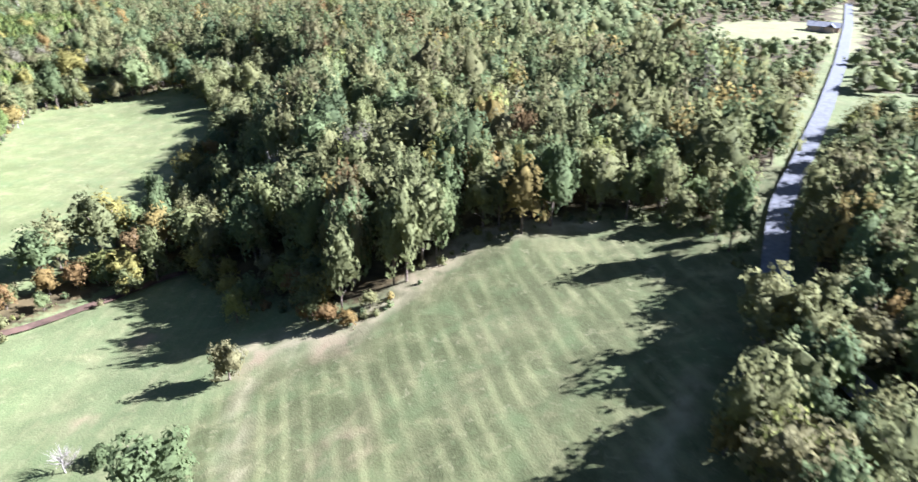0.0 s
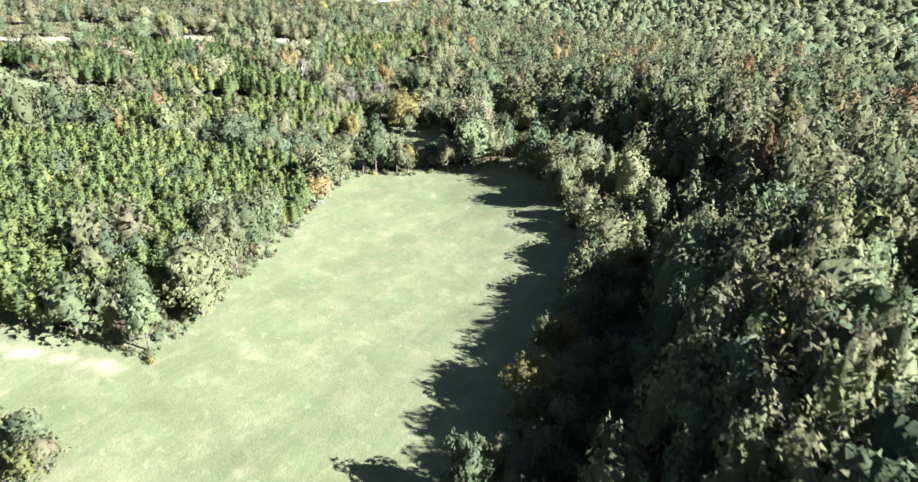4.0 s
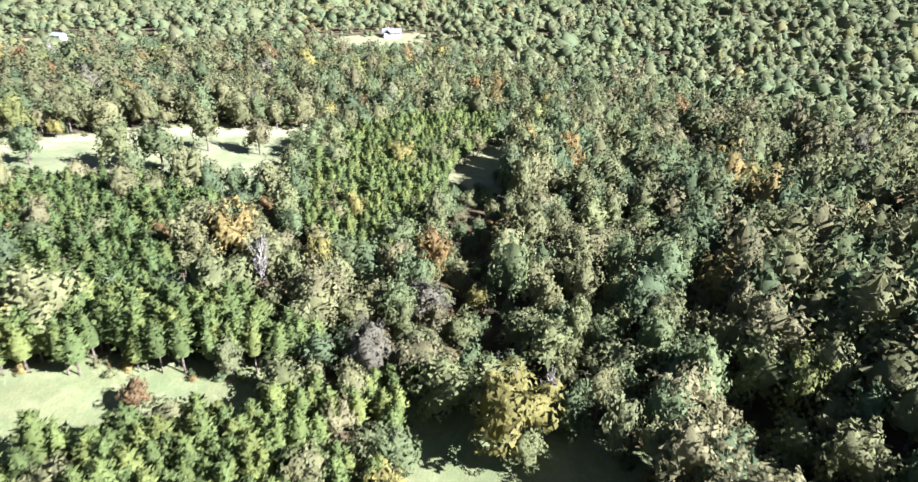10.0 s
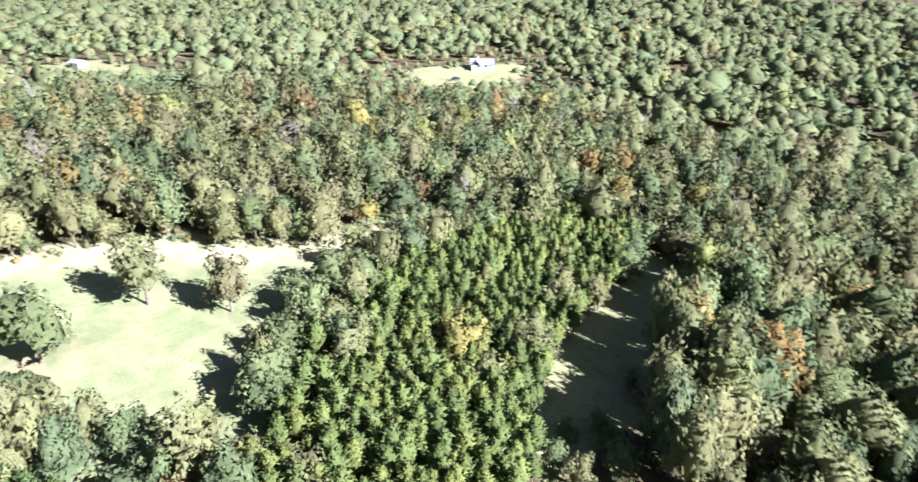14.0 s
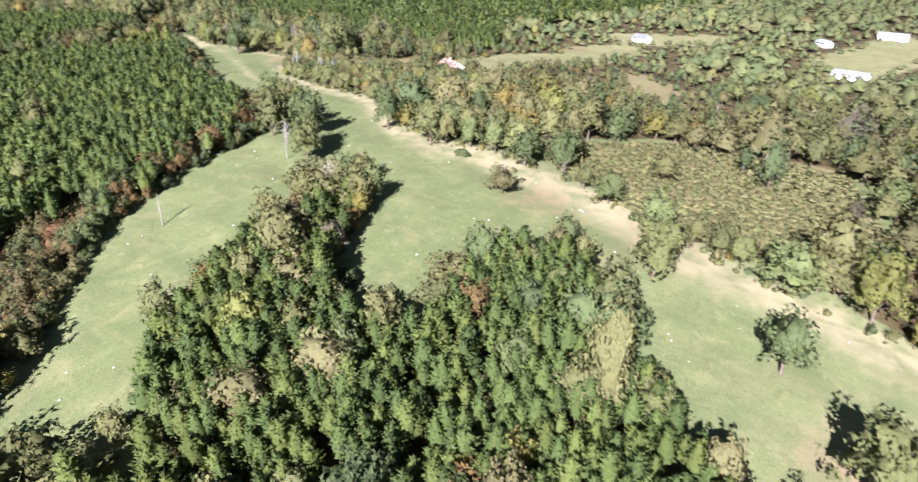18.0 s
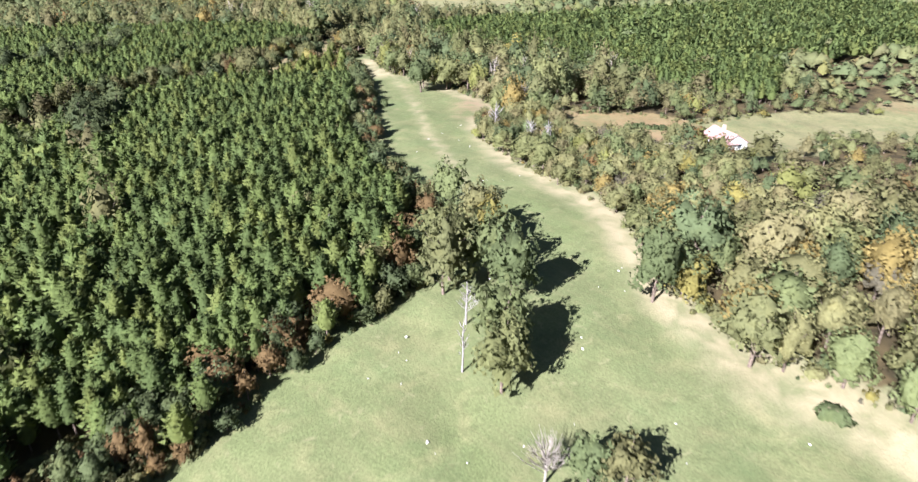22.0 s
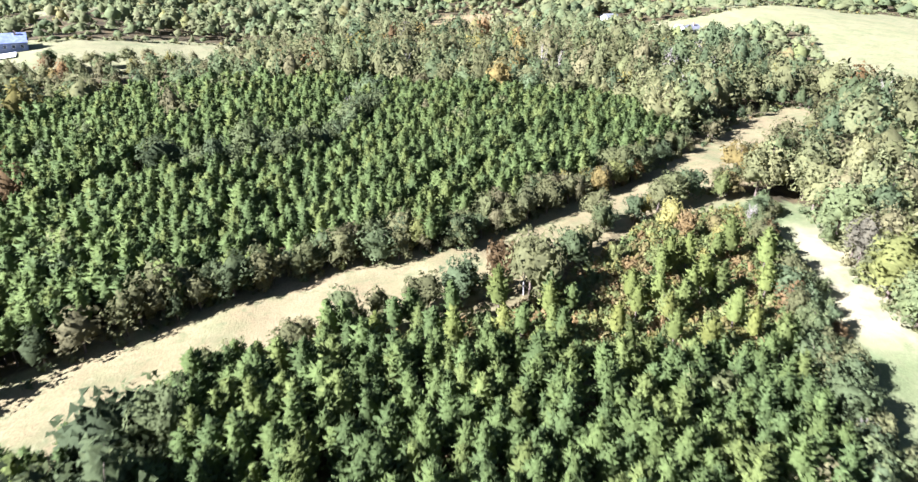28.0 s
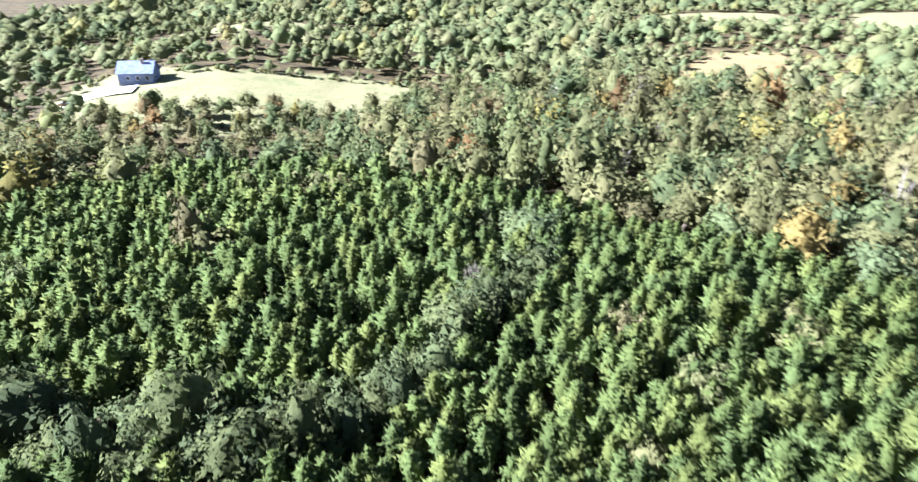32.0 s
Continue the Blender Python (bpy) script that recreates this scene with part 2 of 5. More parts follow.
EDGE_LINE = [(-322, 250), (-345, 233), (-366, 220), (-403, 211), (-425, 207), (-446, 191), (-455, 162), (-463, 140), (-485, 104), (-501, 82), (-524, 42), (-541, 8)]
PINE_LAND = [PINES_STRIP, PINES_EDGE, PINES_LONG, PINES_FAR, PINES_SOUTH, PINES_WEST, PINES_LANE, PINES_RIDGE, PINES_STAND, PINES_HORIZON_A]
SCRUB_LAND = [[(-462, 276), (-497, 315), (-502, 364), (-458, 376), (-428, 368), (-432, 330), (-446, 305)], [(-440, 30), (-478, 24), (-503, 7), (-538, -14), (-546, -8), (-540, 14), (-531, 30), (-520, 44), (-500, 52), (-480, 48), (-455, 40)], [(-318, 252), (-337, 240), (-347, 230), (-363, 217), (-370, 213), (-366, 204), (-345, 210), (-325, 228), (-308, 244)]]


def inside(px, py, ring):
    """Which of the points lie inside the ring."""
    px, py = np.asarray(px, float), np.asarray(py, float)
    hit = np.zeros(px.shape, bool)
    for (ax, ay), (bx, by) in zip(ring, ring[1:] + ring[:1]):
        if ay != by:
            cross = ((ay > py) != (by > py)) & (px < (bx - ax) * (py - ay) / (by - ay) + ax)
            hit ^= cross
    return hit


def line_distance(px, py, line):
    """How far the points lie from a line of segments."""
    best = np.full(np.shape(px), 1e9)
    for (ax, ay), (bx, by) in zip(line, line[1:]):
        dx, dy = bx - ax, by - ay
        s = np.clip(((px - ax) * dx + (py - ay) * dy) / (dx * dx + dy * dy), 0, 1)
        best = np.minimum(best, np.hypot(px - ax - s * dx, py - ay - s * dy))
    return best


def ring_depth(px, py, ring):
    """Metres inside a ring, negative outside it."""
    d = line_distance(px, py, ring + ring[:1])
    return np.where(inside(px, py, ring), d, -d)


def patches(x, y, size, seed):
    """Soft noise between about -1 and 1, in patches of that size."""
    r = np.random.RandomState(seed)
    total = np.zeros(np.shape(x))
    for k in range(6):
        a, f = r.uniform(0, 2 * np.pi), r.uniform(0.6, 1.7) / size
        total = total + np.sin((x * np.cos(a) + y * np.sin(a)) * f * 2 * np.pi + r.uniform(0, 7))
    return total / 3.0


# ---- materials ----
def material(name, rough=0.8):
    m = bpy.data.materials.new(name)
    m.use_nodes = True
    b = m.node_tree.nodes["Principled BSDF"]
    b.inputs["Roughness"].default_value = rough
    b.inputs["Specular IOR Level"].default_value = 0.12
    return m, m.node_tree.nodes, m.node_tree.links, b


def scaled_noise(nodes, links, size, detail=3.0, distort=0.0):
    geo = nodes.new("ShaderNodeNewGeometry")
    n = nodes.new("ShaderNodeTexNoise")
    n.inputs["Scale"].default_value = 1.0 / size
    n.inputs["Detail"].default_value = detail
    n.inputs["Distortion"].default_value = distort
    links.new(geo.outputs["Position"], n.inputs["Vector"])
    return n.outputs["Fac"]


def remap(nodes, links, value, a, b, lo=0.0, hi=1.0):
    m = nodes.new("ShaderNodeMapRange")
    for key, v in (("From Min", a), ("From Max", b), ("To Min", lo), ("To Max", hi)):
        m.inputs[key].default_value = v
    links.new(value, m.inputs["Value"])
    return m.outputs["Result"]


def mix(nodes, links, fac, a, b, kind="MIX"):
    m = nodes.new("ShaderNodeMix")
    m.data_type, m.blend_type = "RGBA", kind
    for key, v in ((0, fac), (6, a), (7, b)):
        if isinstance(v, (int, float)):
            m.inputs[key].default_value = v
        elif isinstance(v, tuple):
            m.inputs[key].default_value = (*v, 1)
        else:
            links.new(v, m.inputs[key])
    return m.outputs[2]


def foliage_material():
    m, n, l, b = material("foliage", 0.75)
    b.inputs["Specular IOR Level"].default_value = 0.04
    at = n.new("ShaderNodeAttribute")
    at.attribute_name = "tint"
    geo = n.new("ShaderNodeNewGeometry")
    info = n.new("ShaderNodeObjectInfo")
    leaf = remap(n, l, geo.outputs["Random Per Island"], 0, 1, 0.9, 1.1)
    tree = remap(n, l, info.outputs["Random"], 0, 1, 0.86, 1.14)
    mul = n.new("ShaderNodeMath")
    mul.operation = "MULTIPLY"
    l.new(leaf, mul.inputs[0])
    l.new(tree, mul.inputs[1])
    grain = scaled_noise(n, l, 0.55, 5, 0.4)
    blotch = remap(n, l, grain, 0.3, 0.7, 0.84, 1.16)
    bump = n.new("ShaderNodeBump")
    bump.inputs["Strength"].default_value = 0.3
    bump.inputs["Distance"].default_value = 0.5
    l.new(grain, bump.inputs["Height"])
    l.new(bump.outputs[0], b.inputs["Normal"])
    mul2 = n.new("ShaderNodeMath")
    mul2.operation = "MULTIPLY"
    l.new(mul.outputs[0], mul2.inputs[0])
    l.new(blotch, mul2.inputs[1])
    comb = n.new("ShaderNodeCombineColor")
    for k in range(3):
        l.new(mul2.outputs[0], comb.inputs[k])
    col = mix(n, l, 1.0, at.outputs["Color"], comb.outputs[0], "MULTIPLY")
    # some sprays yellower than the rest of their crown
    col = mix(n, l, remap(n, l, scaled_noise(n, l, 2.6, 3), 0.5, 0.75, 0, 0.35), col, mix(n, l, 1.0, col, (1.2, 1.1, 0.88), "MULTIPLY"))
    l.new(col, b.inputs["Base Color"])
    tr = n.new("ShaderNodeBsdfTranslucent")
    l.new(col, tr.inputs["Color"])
    ms = n.new("ShaderNodeMixShader")
    ms.inputs[0].default_value = 0.48
    l.new(b.outputs[0], ms.inputs[1])
    l.new(tr.outputs[0], ms.inputs[2])
    l.new(ms.outputs[0], n["Material Output"].inputs["Surface"])
    return m


def bark_material(name, dark, light, size=0.35):
    m, n, l, b = material(name, 0.9)
    f = remap(n, l, scaled_noise(n, l, size, 4), 0.35, 0.65)
    l.new(mix(n, l, f, dark, light), b.inputs["Base Color"])
    return m


def ground_material():
    """Grass, leaf litter and bare soil, by the land's own cover weights."""
    m, n, l, b = material("ground_cover", 0.95)
    tone = n.new("ShaderNodeAttribute")
    tone.attribute_name = "tone"
    cover = n.new("ShaderNodeAttribute")
    cover.attribute_name = "cover"
    sep = n.new("ShaderNodeSeparateColor")
    l.new(cover.outputs["Color"], sep.inputs[0])
    coarse, mid, fine = scaled_noise(n, l, 26, 4, 0.6), scaled_noise(n, l, 5, 6, 0.4), scaled_noise(n, l, 0.36, 3)
    litter = mix(n, l, remap(n, l, mid, 0.35, 0.65), (0.035, 0.028, 0.016), (0.10, 0.075, 0.04))
    g = mix(n, l, remap(n, l, coarse, 0.35, 0.68), tone.outputs["Color"], (0.86, 0.92, 0.84), "MULTIPLY")
    g = mix(n, l, remap(n, l, mid, 0.52, 0.78, 0, 0.5), g, (0.24, 0.215, 0.125))
    shade = remap(n, l, fine, 0.25, 0.75, 0.76, 1.22)
    comb = n.new("ShaderNodeCombineColor")
    for k in range(3):
        l.new(shade, comb.inputs[k])
    g = mix(n, l, 1.0, g, comb.outputs[0], "MULTIPLY")
    g = mix(n, l, remap(n, l, scaled_noise(n, l, 13, 6, 0.8), 0.5, 0.72, 0, 0.34), g, (0.205, 0.186, 0.108))
    g = mix(n, l, remap(n, l, scaled_noise(n, l, 7, 5, 0.5), 0.5, 0.7, 0, 0.5), g, (0.104, 0.134, 0.064))
    shade = remap(n, l, scaled_noise(n, l, 9, 9, 0.3), 0.3, 0.7, 0.88, 1.12)
    comb = n.new("ShaderNodeCombineColor")
    for k in range(3):
        l.new(shade, comb.inputs[k])
    g = mix(n, l, 1.0, g, comb.outputs[0], "MULTIPLY")
    # seed heads and thin patches
    g = mix(n, l, remap(n, l, scaled_noise(n, l, 1.7, 2), 0.56, 0.70, 0, 0.6), g, (0.098, 0.112, 0.055))
    g = mix(n, l, remap(n, l, scaled_noise(n, l, 2.3, 6, 1.0), 0.60, 0.75, 0, 0.5), g, (0.24, 0.22, 0.14))
    along = n.new("ShaderNodeNewGeometry")
    drawn = n.new("ShaderNodeMapping")
    drawn.inputs["Rotation"].default_value = (0, 0, radians(-8))
    drawn.inputs["Scale"].default_value = (1.0, 0.07, 0.07)
    l.new(along.outputs["Position"], drawn.inputs["Vector"])
    streak = n.new("ShaderNodeTexNoise")
    streak.inputs["Scale"].default_value = 0.7
    streak.inputs["Detail"].default_value = 4
    l.new(drawn.outputs[0], streak.inputs["Vector"])
    drawn_lines = n.new("ShaderNodeMath")
    drawn_lines.operation = "MULTIPLY"
    l.new(remap(n, l, streak.outputs["Fac"], 0.5, 0.7, 0, 0.24), drawn_lines.inputs[0])
    l.new(remap(n, l, sep.outputs["Green"], 0, 1, 1, 0), drawn_lines.inputs[1])
    g = mix(n, l, drawn_lines.outputs[0], g, (0.185, 0.172, 0.10))
    # old mowing ridges, only where the cover says so
    geo = n.new("ShaderNodeNewGeometry")
    vm = n.new("ShaderNodeMapping")
    vm.inputs["Rotation"].default_value = (0, 0, radians(-18))
    l.new(geo.outputs["Position"], vm.inputs["Vector"])
    wave = n.new("ShaderNodeTexWave")
    wave.inputs["Scale"].default_value = 0.078
    wave.inputs["Distortion"].default_value = 3.2
    wave.inputs["Detail"].default_value = 3
    wave.inputs["Detail Scale"].default_value = 0.35
    l.new(vm.outputs[0], wave.inputs["Vector"])
    ridge = n.new("ShaderNodeMath")
    ridge.operation = "MULTIPLY"
    worn = n.new("ShaderNodeMath")
    worn.operation = "MULTIPLY"
    l.new(remap(n, l, wave.outputs["Fac"], 0.45, 1.0, 0, 0.36), worn.inputs[0])
    l.new(remap(n, l, scaled_noise(n, l, 11, 4, 0.5), 0.38, 0.62, 0.15, 1.0), worn.inputs[1])
    l.new(worn.outputs[0], ridge.inputs[0])
    l.new(sep.outputs["Green"], ridge.inputs[1])
    g = mix(n, l, ridge.outputs[0], g, (0.24, 0.235, 0.125))
    dry = n.new("ShaderNodeMath")
    dry.operation = "MULTIPLY"
    l.new(sep.outputs["Blue"], dry.inputs[0])
    l.new(remap(n, l, mid, 0.34, 0.6, 0.25, 1.0), dry.inputs[1])
    g = mix(n, l, dry.outputs[0], g, (0.34, 0.285, 0.205))
    bare = n.new("ShaderNodeMath")
    bare.operation = "MULTIPLY"
    l.new(cover.outputs["Alpha"], bare.inputs[0])
    l.new(remap(n, l, mid, 0.35, 0.65, 0.1, 1.0), bare.inputs[1])
    g = mix(n, l, bare.outputs[0], g, (0.23, 0.165, 0.12))
    edge = n.new("ShaderNodeMath")
    edge.operation = "ADD"
    l.new(sep.outputs["Red"], edge.inputs[0])
    l.new(remap(n, l, scaled_noise(n, l, 1.6, 4), 0.2, 0.8, -0.3, 0.3), edge.inputs[1])
    col = mix(n, l, remap(n, l, edge.outputs[0], 0.35, 0.65), litter, g)
    col = mix(n, l, 1.0, col, (0.80, 0.80, 0.67), "MULTIPLY")
    l.new(col, b.inputs["Base Color"])
    bump = n.new("ShaderNodeBump")
    bump.inputs["Strength"].default_value = 0.25
    bump.inputs["Distance"].default_value = 0.42
    l.new(fine, bump.inputs["Height"])
    l.new(bump.outputs[0], b.inputs["Normal"])
    return m


def plain_material(name, a, c, size, rough=0.85, metal=0.0):
    m, n, l, b = material(name, rough)
    b.inputs["Metallic"].default_value = metal
    f = remap(n, l, scaled_noise(n, l, size, 5), 0.32, 0.68)
    l.new(mix(n, l, f, a, c), b.inputs["Base Color"])
    return m


FOLIAGE = foliage_material()
BARK = bark_material("bark", (0.06, 0.045, 0.032), (0.16, 0.125, 0.095))
PALE_BARK = bark_material("pale_bark", (0.16, 0.145, 0.13), (0.28, 0.26, 0.235), 0.6)
GREY_BARK = bark_material("grey_bark", (0.16, 0.14, 0.112), (0.28, 0.25, 0.205), 0.6)
GROUND = ground_material()
ASPHALT = plain_material("worn_asphalt", (0.085, 0.085, 0.09), (0.13, 0.13, 0.132), 1.5)
WATER_MUD = plain_material("muddy_water", (0.05, 0.034, 0.025), (0.11, 0.07, 0.05), 3.0, 0.25)
STONE = plain_material("pale_stone", (0.42, 0.40, 0.36), (0.7, 0.68, 0.62), 0.5)


# ---- the land ----
def axis(lo, hi, fine_lo, fine_hi, step):
    xs = list(np.arange(fine_lo, fine_hi + 0.1, step))
    d, v = step, fine_hi
    while v < hi:
        d *= 1.09
        v += d
        xs.append(v)
    d, v = step, fine_lo
    while v > lo:
        d *= 1.09
        v -= d
        xs.insert(0, v)
    return np.array(xs)


gx, gy = np.meshgrid(axis(-9000, 9000, -630, 100, 3.4), axis(-9000, 9000, -120, 520, 3.4))
gz = height(gx, gy) + 0.25 * patches(gx, gy, 23, 4) + 0.12 * patches(gx, gy, 9, 5)
cover = np.zeros((*gx.shape, 4), np.float32)
tone = np.ones((*gx.shape, 4), np.float32)
tone[..., :3] = PALE
near_depth = np.full(gx.shape, -1e9)
for ring, colour in OPEN_LAND:
    d = ring_depth(gx, gy, ring)
    use = d > near_depth
    tone[use, :3] = colour
    near_depth = np.maximum(near_depth, d)
for ring in SCRUB_LAND:
    near_depth = np.maximum(near_depth, ring_depth(gx, gy, ring) - (2.0 if ring is SCRUB_LAND[0] else 6.0))
cover[..., 0] = np.clip(0.62 + (near_depth + 7.0) / 7.0, 0, 1)
cover[..., 1] = np.clip(ring_depth(gx, gy, MEADOW_STRIPED) / 10.0, 0, 1)
DRY_EDGES = [
    ([(-366, 454), (-384, 430), (-400, 411), (-415, 367), (-421, 343), (-437, 310), (-447, 272), (-444, 258)], 7.5), ([(-444, 258), (-449, 240), (-473, 209), (-482, 170), (-503, 135), (-523, 123), (-532, 92), (-536, 60)], 4.5),
    ([(-176, 171), (-185, 167), (-214, 153)], 1.2),
    ([(-50, 111), (-28, 111), (-11, 130), (0, 141), (26, 143)], 4.0), ([(-543, 16), (-530, 47)], 7.0), ([(-366, 492), (-364, 455)], 5.0),
]
for line, width in DRY_EDGES:
    cover[..., 2] = np.maximum(cover[..., 2], 0.85 * np.clip(1.35 - line_distance(gx, gy, line) / width, 0, 1))
high_end = np.clip((gy - 345) / 45.0, 0, 1) * np.clip(ring_depth(gx, gy, MEADOW_HIGH) / 6 + 0.8, 0, 1)
cover[..., 2] = np.maximum(cover[..., 2], 0.22 * high_end)
paths = np.minimum(line_distance(gx, gy, [(-36, 60), (-43, 87), (-47, 104)]), line_distance(gx, gy, [(20, 55), (25, 66), (37, 87)]))
paths = np.minimum(paths, line_distance(gx, gy, [(-532, 50), (-510, 92), (-485, 132), (-470, 160), (-455, 185)]))
cover[..., 2] = np.maximum(cover[..., 2], 0.5 * np.clip(1.7 - paths / 1.3, 0, 1))
soil = np.zeros(gx.shape)
for sx, sy, sr in ((-22, 78, 4), (-77, 119, 3.5), (-47, 106, 5), (-30, 108, 5), (-13, 131, 6), (-76, 90, 3), (-424, 330, 9), (-430, 300, 8), (-380, 372, 6), (-366, 382, 7), (-515, 122, 9), (-523, 112, 8), (-520, 170, 7), (-535, 178, 8)):
    soil = np.maximum(soil, np.exp(-((gx - sx) ** 2 + (gy - sy) ** 2) / (sr * sr)))
cover[..., 3] = soil
creek_d = line_distance(gx, gy, CREEK)
gz = gz - 1.6 * np.exp(-(creek_d / 3.5) ** 2)
road_d = line_distance(gx, gy, ROAD)
cover[..., 0] = np.maximum(cover[..., 0], np.clip(1.6 - road_d / 7.0, 0, 1))


def grid_mesh(name, x, y, z, mat):
    rows, cols = x.shape
    idx = np.arange(rows * cols).reshape(rows, cols)
    quads = np.stack([idx[:-1, :-1], idx[:-1, 1:], idx[1:, 1:], idx[1:, :-1]], -1).reshape(-1, 4)
    me = bpy.data.meshes.new(name)
    me.vertices.add(rows * cols)
    me.vertices.foreach_set("co", np.stack([x, y, z], -1).astype(np.float32).ravel())
    me.loops.add(quads.size)
    me.loops.foreach_set("vertex_index", quads.astype(np.int32).ravel())
    me.polygons.add(len(quads))
    me.polygons.foreach_set("loop_start", np.arange(0, quads.size, 4, dtype=np.int32))
    me.update(calc_edges=True)
    me.polygons.foreach_set("use_smooth", np.ones(len(quads), bool))
    me.materials.append(mat)
    return me


ground_me = grid_mesh("ground", gx, gy, gz, GROUND)
for key, values in (("cover", cover), ("tone", tone)):
    ground_me.attributes.new(key, "FLOAT_COLOR", "POINT").data.foreach_set("color", values.ravel())
ground = tagged(new("ground", ground_me), "rolling pasture and leaf-strewn woodland soil with mown grass", "ground", kind="structure")


def ribbon(name, line, half, lift, mat, step=4.0):
    """A strip along a line, lying on the land."""
    pts = [Vector((*p, 0)) for p in line]
    fine = []
    for a, b in zip(pts, pts[1:]):
        k = max(1, int((b - a).length / step))
        fine += [a.lerp(b, i / k) for i in range(k)]
    fine.append(pts[-1])
    for _ in range(3):
        fine = [fine[0]] + [(p + q * 2 + r) / 4 for p, q, r in zip(fine, fine[1:], fine[2:])] + [fine[-1]]
    xs, ys = [], []
    for i, p in enumerate(fine):
        d = (fine[min(i + 1, len(fine) - 1)] - fine[max(i - 1, 0)]).normalized()
        side = Vector((-d.y, d.x, 0))
        xs.append([(p + side * half * s).x for s in (-1, -0.5, 0, 0.5, 1)])
        ys.append([(p + side * half * s).y for s in (-1, -0.5, 0, 0.5, 1)])
    x, y = np.array(xs), np.array(ys)
    z = height(x, y) + lift
    return new(name, grid_mesh(name, x, y, z, mat))


road = tagged(ribbon("road", ROAD, 2.6, 0.75, ASPHALT), "sun-bleached grey country road between trees", "road", kind="structure")
creek = tagged(ribbon("creek", CREEK, 1.25, -0.75, WATER_MUD), "shallow muddy red-brown creek below the trees", "creek", kind="structure")


# ---- trees: shapes ----
def unit(v):
    return v / np.maximum(np.linalg.norm(v, axis=-1, keepdims=True), 1e-6)


def leaf_triangles(centres, normals, size, r, tilt=0.7, rise=0.0, soft=0.9):
    """One ragged leaf spray, a triangle, at every centre, facing more or less along its normal; it takes most of its shading from the crown's own roundness."""
    n = len(centres)
    nn = unit(normals + r.normal(0, tilt, (n, 3)))
    u = unit(np.cross(nn, r.normal(0, 1, (n, 3))))
    v = np.cross(nn, u)
    a = r.uniform(0, 2 * np.pi, n)
    s = size * r.uniform(0.6, 1.4, n)
    out = []
    for k in range(3):
        ang = a + k * 2.094 + r.uniform(-0.4, 0.4, n)
        rad = s * r.uniform(0.7, 1.25, n)
        out.append(centres + u * (np.cos(ang) * rad)[:, None] + v * (np.sin(ang) * rad)[:, None])
    if rise:
        out[0] = out[0] + unit(normals * 0.6 + np.array([0, 0, 1.0])) * (s * rise)[:, None]
    face = unit(np.cross(out[1] - out[0], out[2] - out[0]))
    back = (face * normals).sum(1) < 0
    one, two = np.where(back[:, None], out[2], out[1]), np.where(back[:, None], out[1], out[2])
    face = np.where(back[:, None], -face, face)
    shade = unit(soft * normals + (1 - soft) * face)
    return np.stack([out[0], one, two], 1).reshape(-1, 3), np.arange(n * 3).reshape(-1, 3), np.repeat(shade, 3, 0)


def tube(points, radii, sides):
    verts, faces, normals = [], [], []
    for i, (p, rad) in enumerate(zip(points, radii)):
        for k in range(sides):
            a = 2 * math.pi * k / sides
            verts.append((p[0] + rad * math.cos(a), p[1] + rad * math.sin(a), p[2]))
            normals.append((math.cos(a), math.sin(a), 0.0))
        if i:
            o = (i - 1) * sides
            for k in range(sides):
                a, b, c, d = o + k, o + (k + 1) % sides, o + sides + (k + 1) % sides, o + sides + k
                faces += [(a, b, c), (a, c, d)]
    return np.array(verts), np.array(faces), np.array(normals)


def skin(v, f):
    """Corners, faces and smooth normals of a closed form."""
    n = np.zeros(v.shape)
    face = np.cross(v[f[:, 1]] - v[f[:, 0]], v[f[:, 2]] - v[f[:, 0]])
    for k in range(3):
        np.add.at(n, f[:, k], face)
    return v, f, unit(n)


def joined(parts):
    vs, fs, ns, o = [], [], [], 0
    for v, f, n in parts:
        vs.append(v)
        fs.append(f + o)
        ns.append(n)
        o += len(v)
    return np.concatenate(vs), np.concatenate(fs), np.concatenate(ns)


def ball(level):
    """An even ball of triangles, one unit in radius."""
    bm = bmesh.new()
    bmesh.ops.create_icosphere(bm, subdivisions=level, radius=1.0)
    v = np.array([tuple(p.co) for p in bm.verts])
    f = np.array([[p.index for p in q.verts] for q in bm.faces])
    bm.free()
    return v, f


BALLS = {k: ball(k) for k in (1, 2, 3, 4)}


def trimmed(v, f, keep):
    """The faces whose corners are all kept, with the corners that they use."""
    f = f[keep[f].all(1)]
    used = np.unique(f)
    order = np.zeros(len(v), int)
    order[used] = np.arange(len(used))
    return v[used], order[f]


def crown_hull(mids, rads, level, middle, least, r, rough):
    """The outer skin of a crown of overlapping lobes, lumpy, open below."""
    d, f = BALLS[level]
    reach = np.full(len(d), least)
    for m, rad in zip(mids, rads):
        oc = middle - m
        b = d @ oc
        disc = b * b - (oc @ oc - rad * rad)
        reach = np.maximum(reach, np.where(disc > 0, -b + np.sqrt(np.maximum(disc, 0)), 0))
    reach = reach * (1 + r.uniform(-rough, rough, len(d)))
    return trimmed(middle + d * reach[:, None], f, d[:, 2] > -0.72)


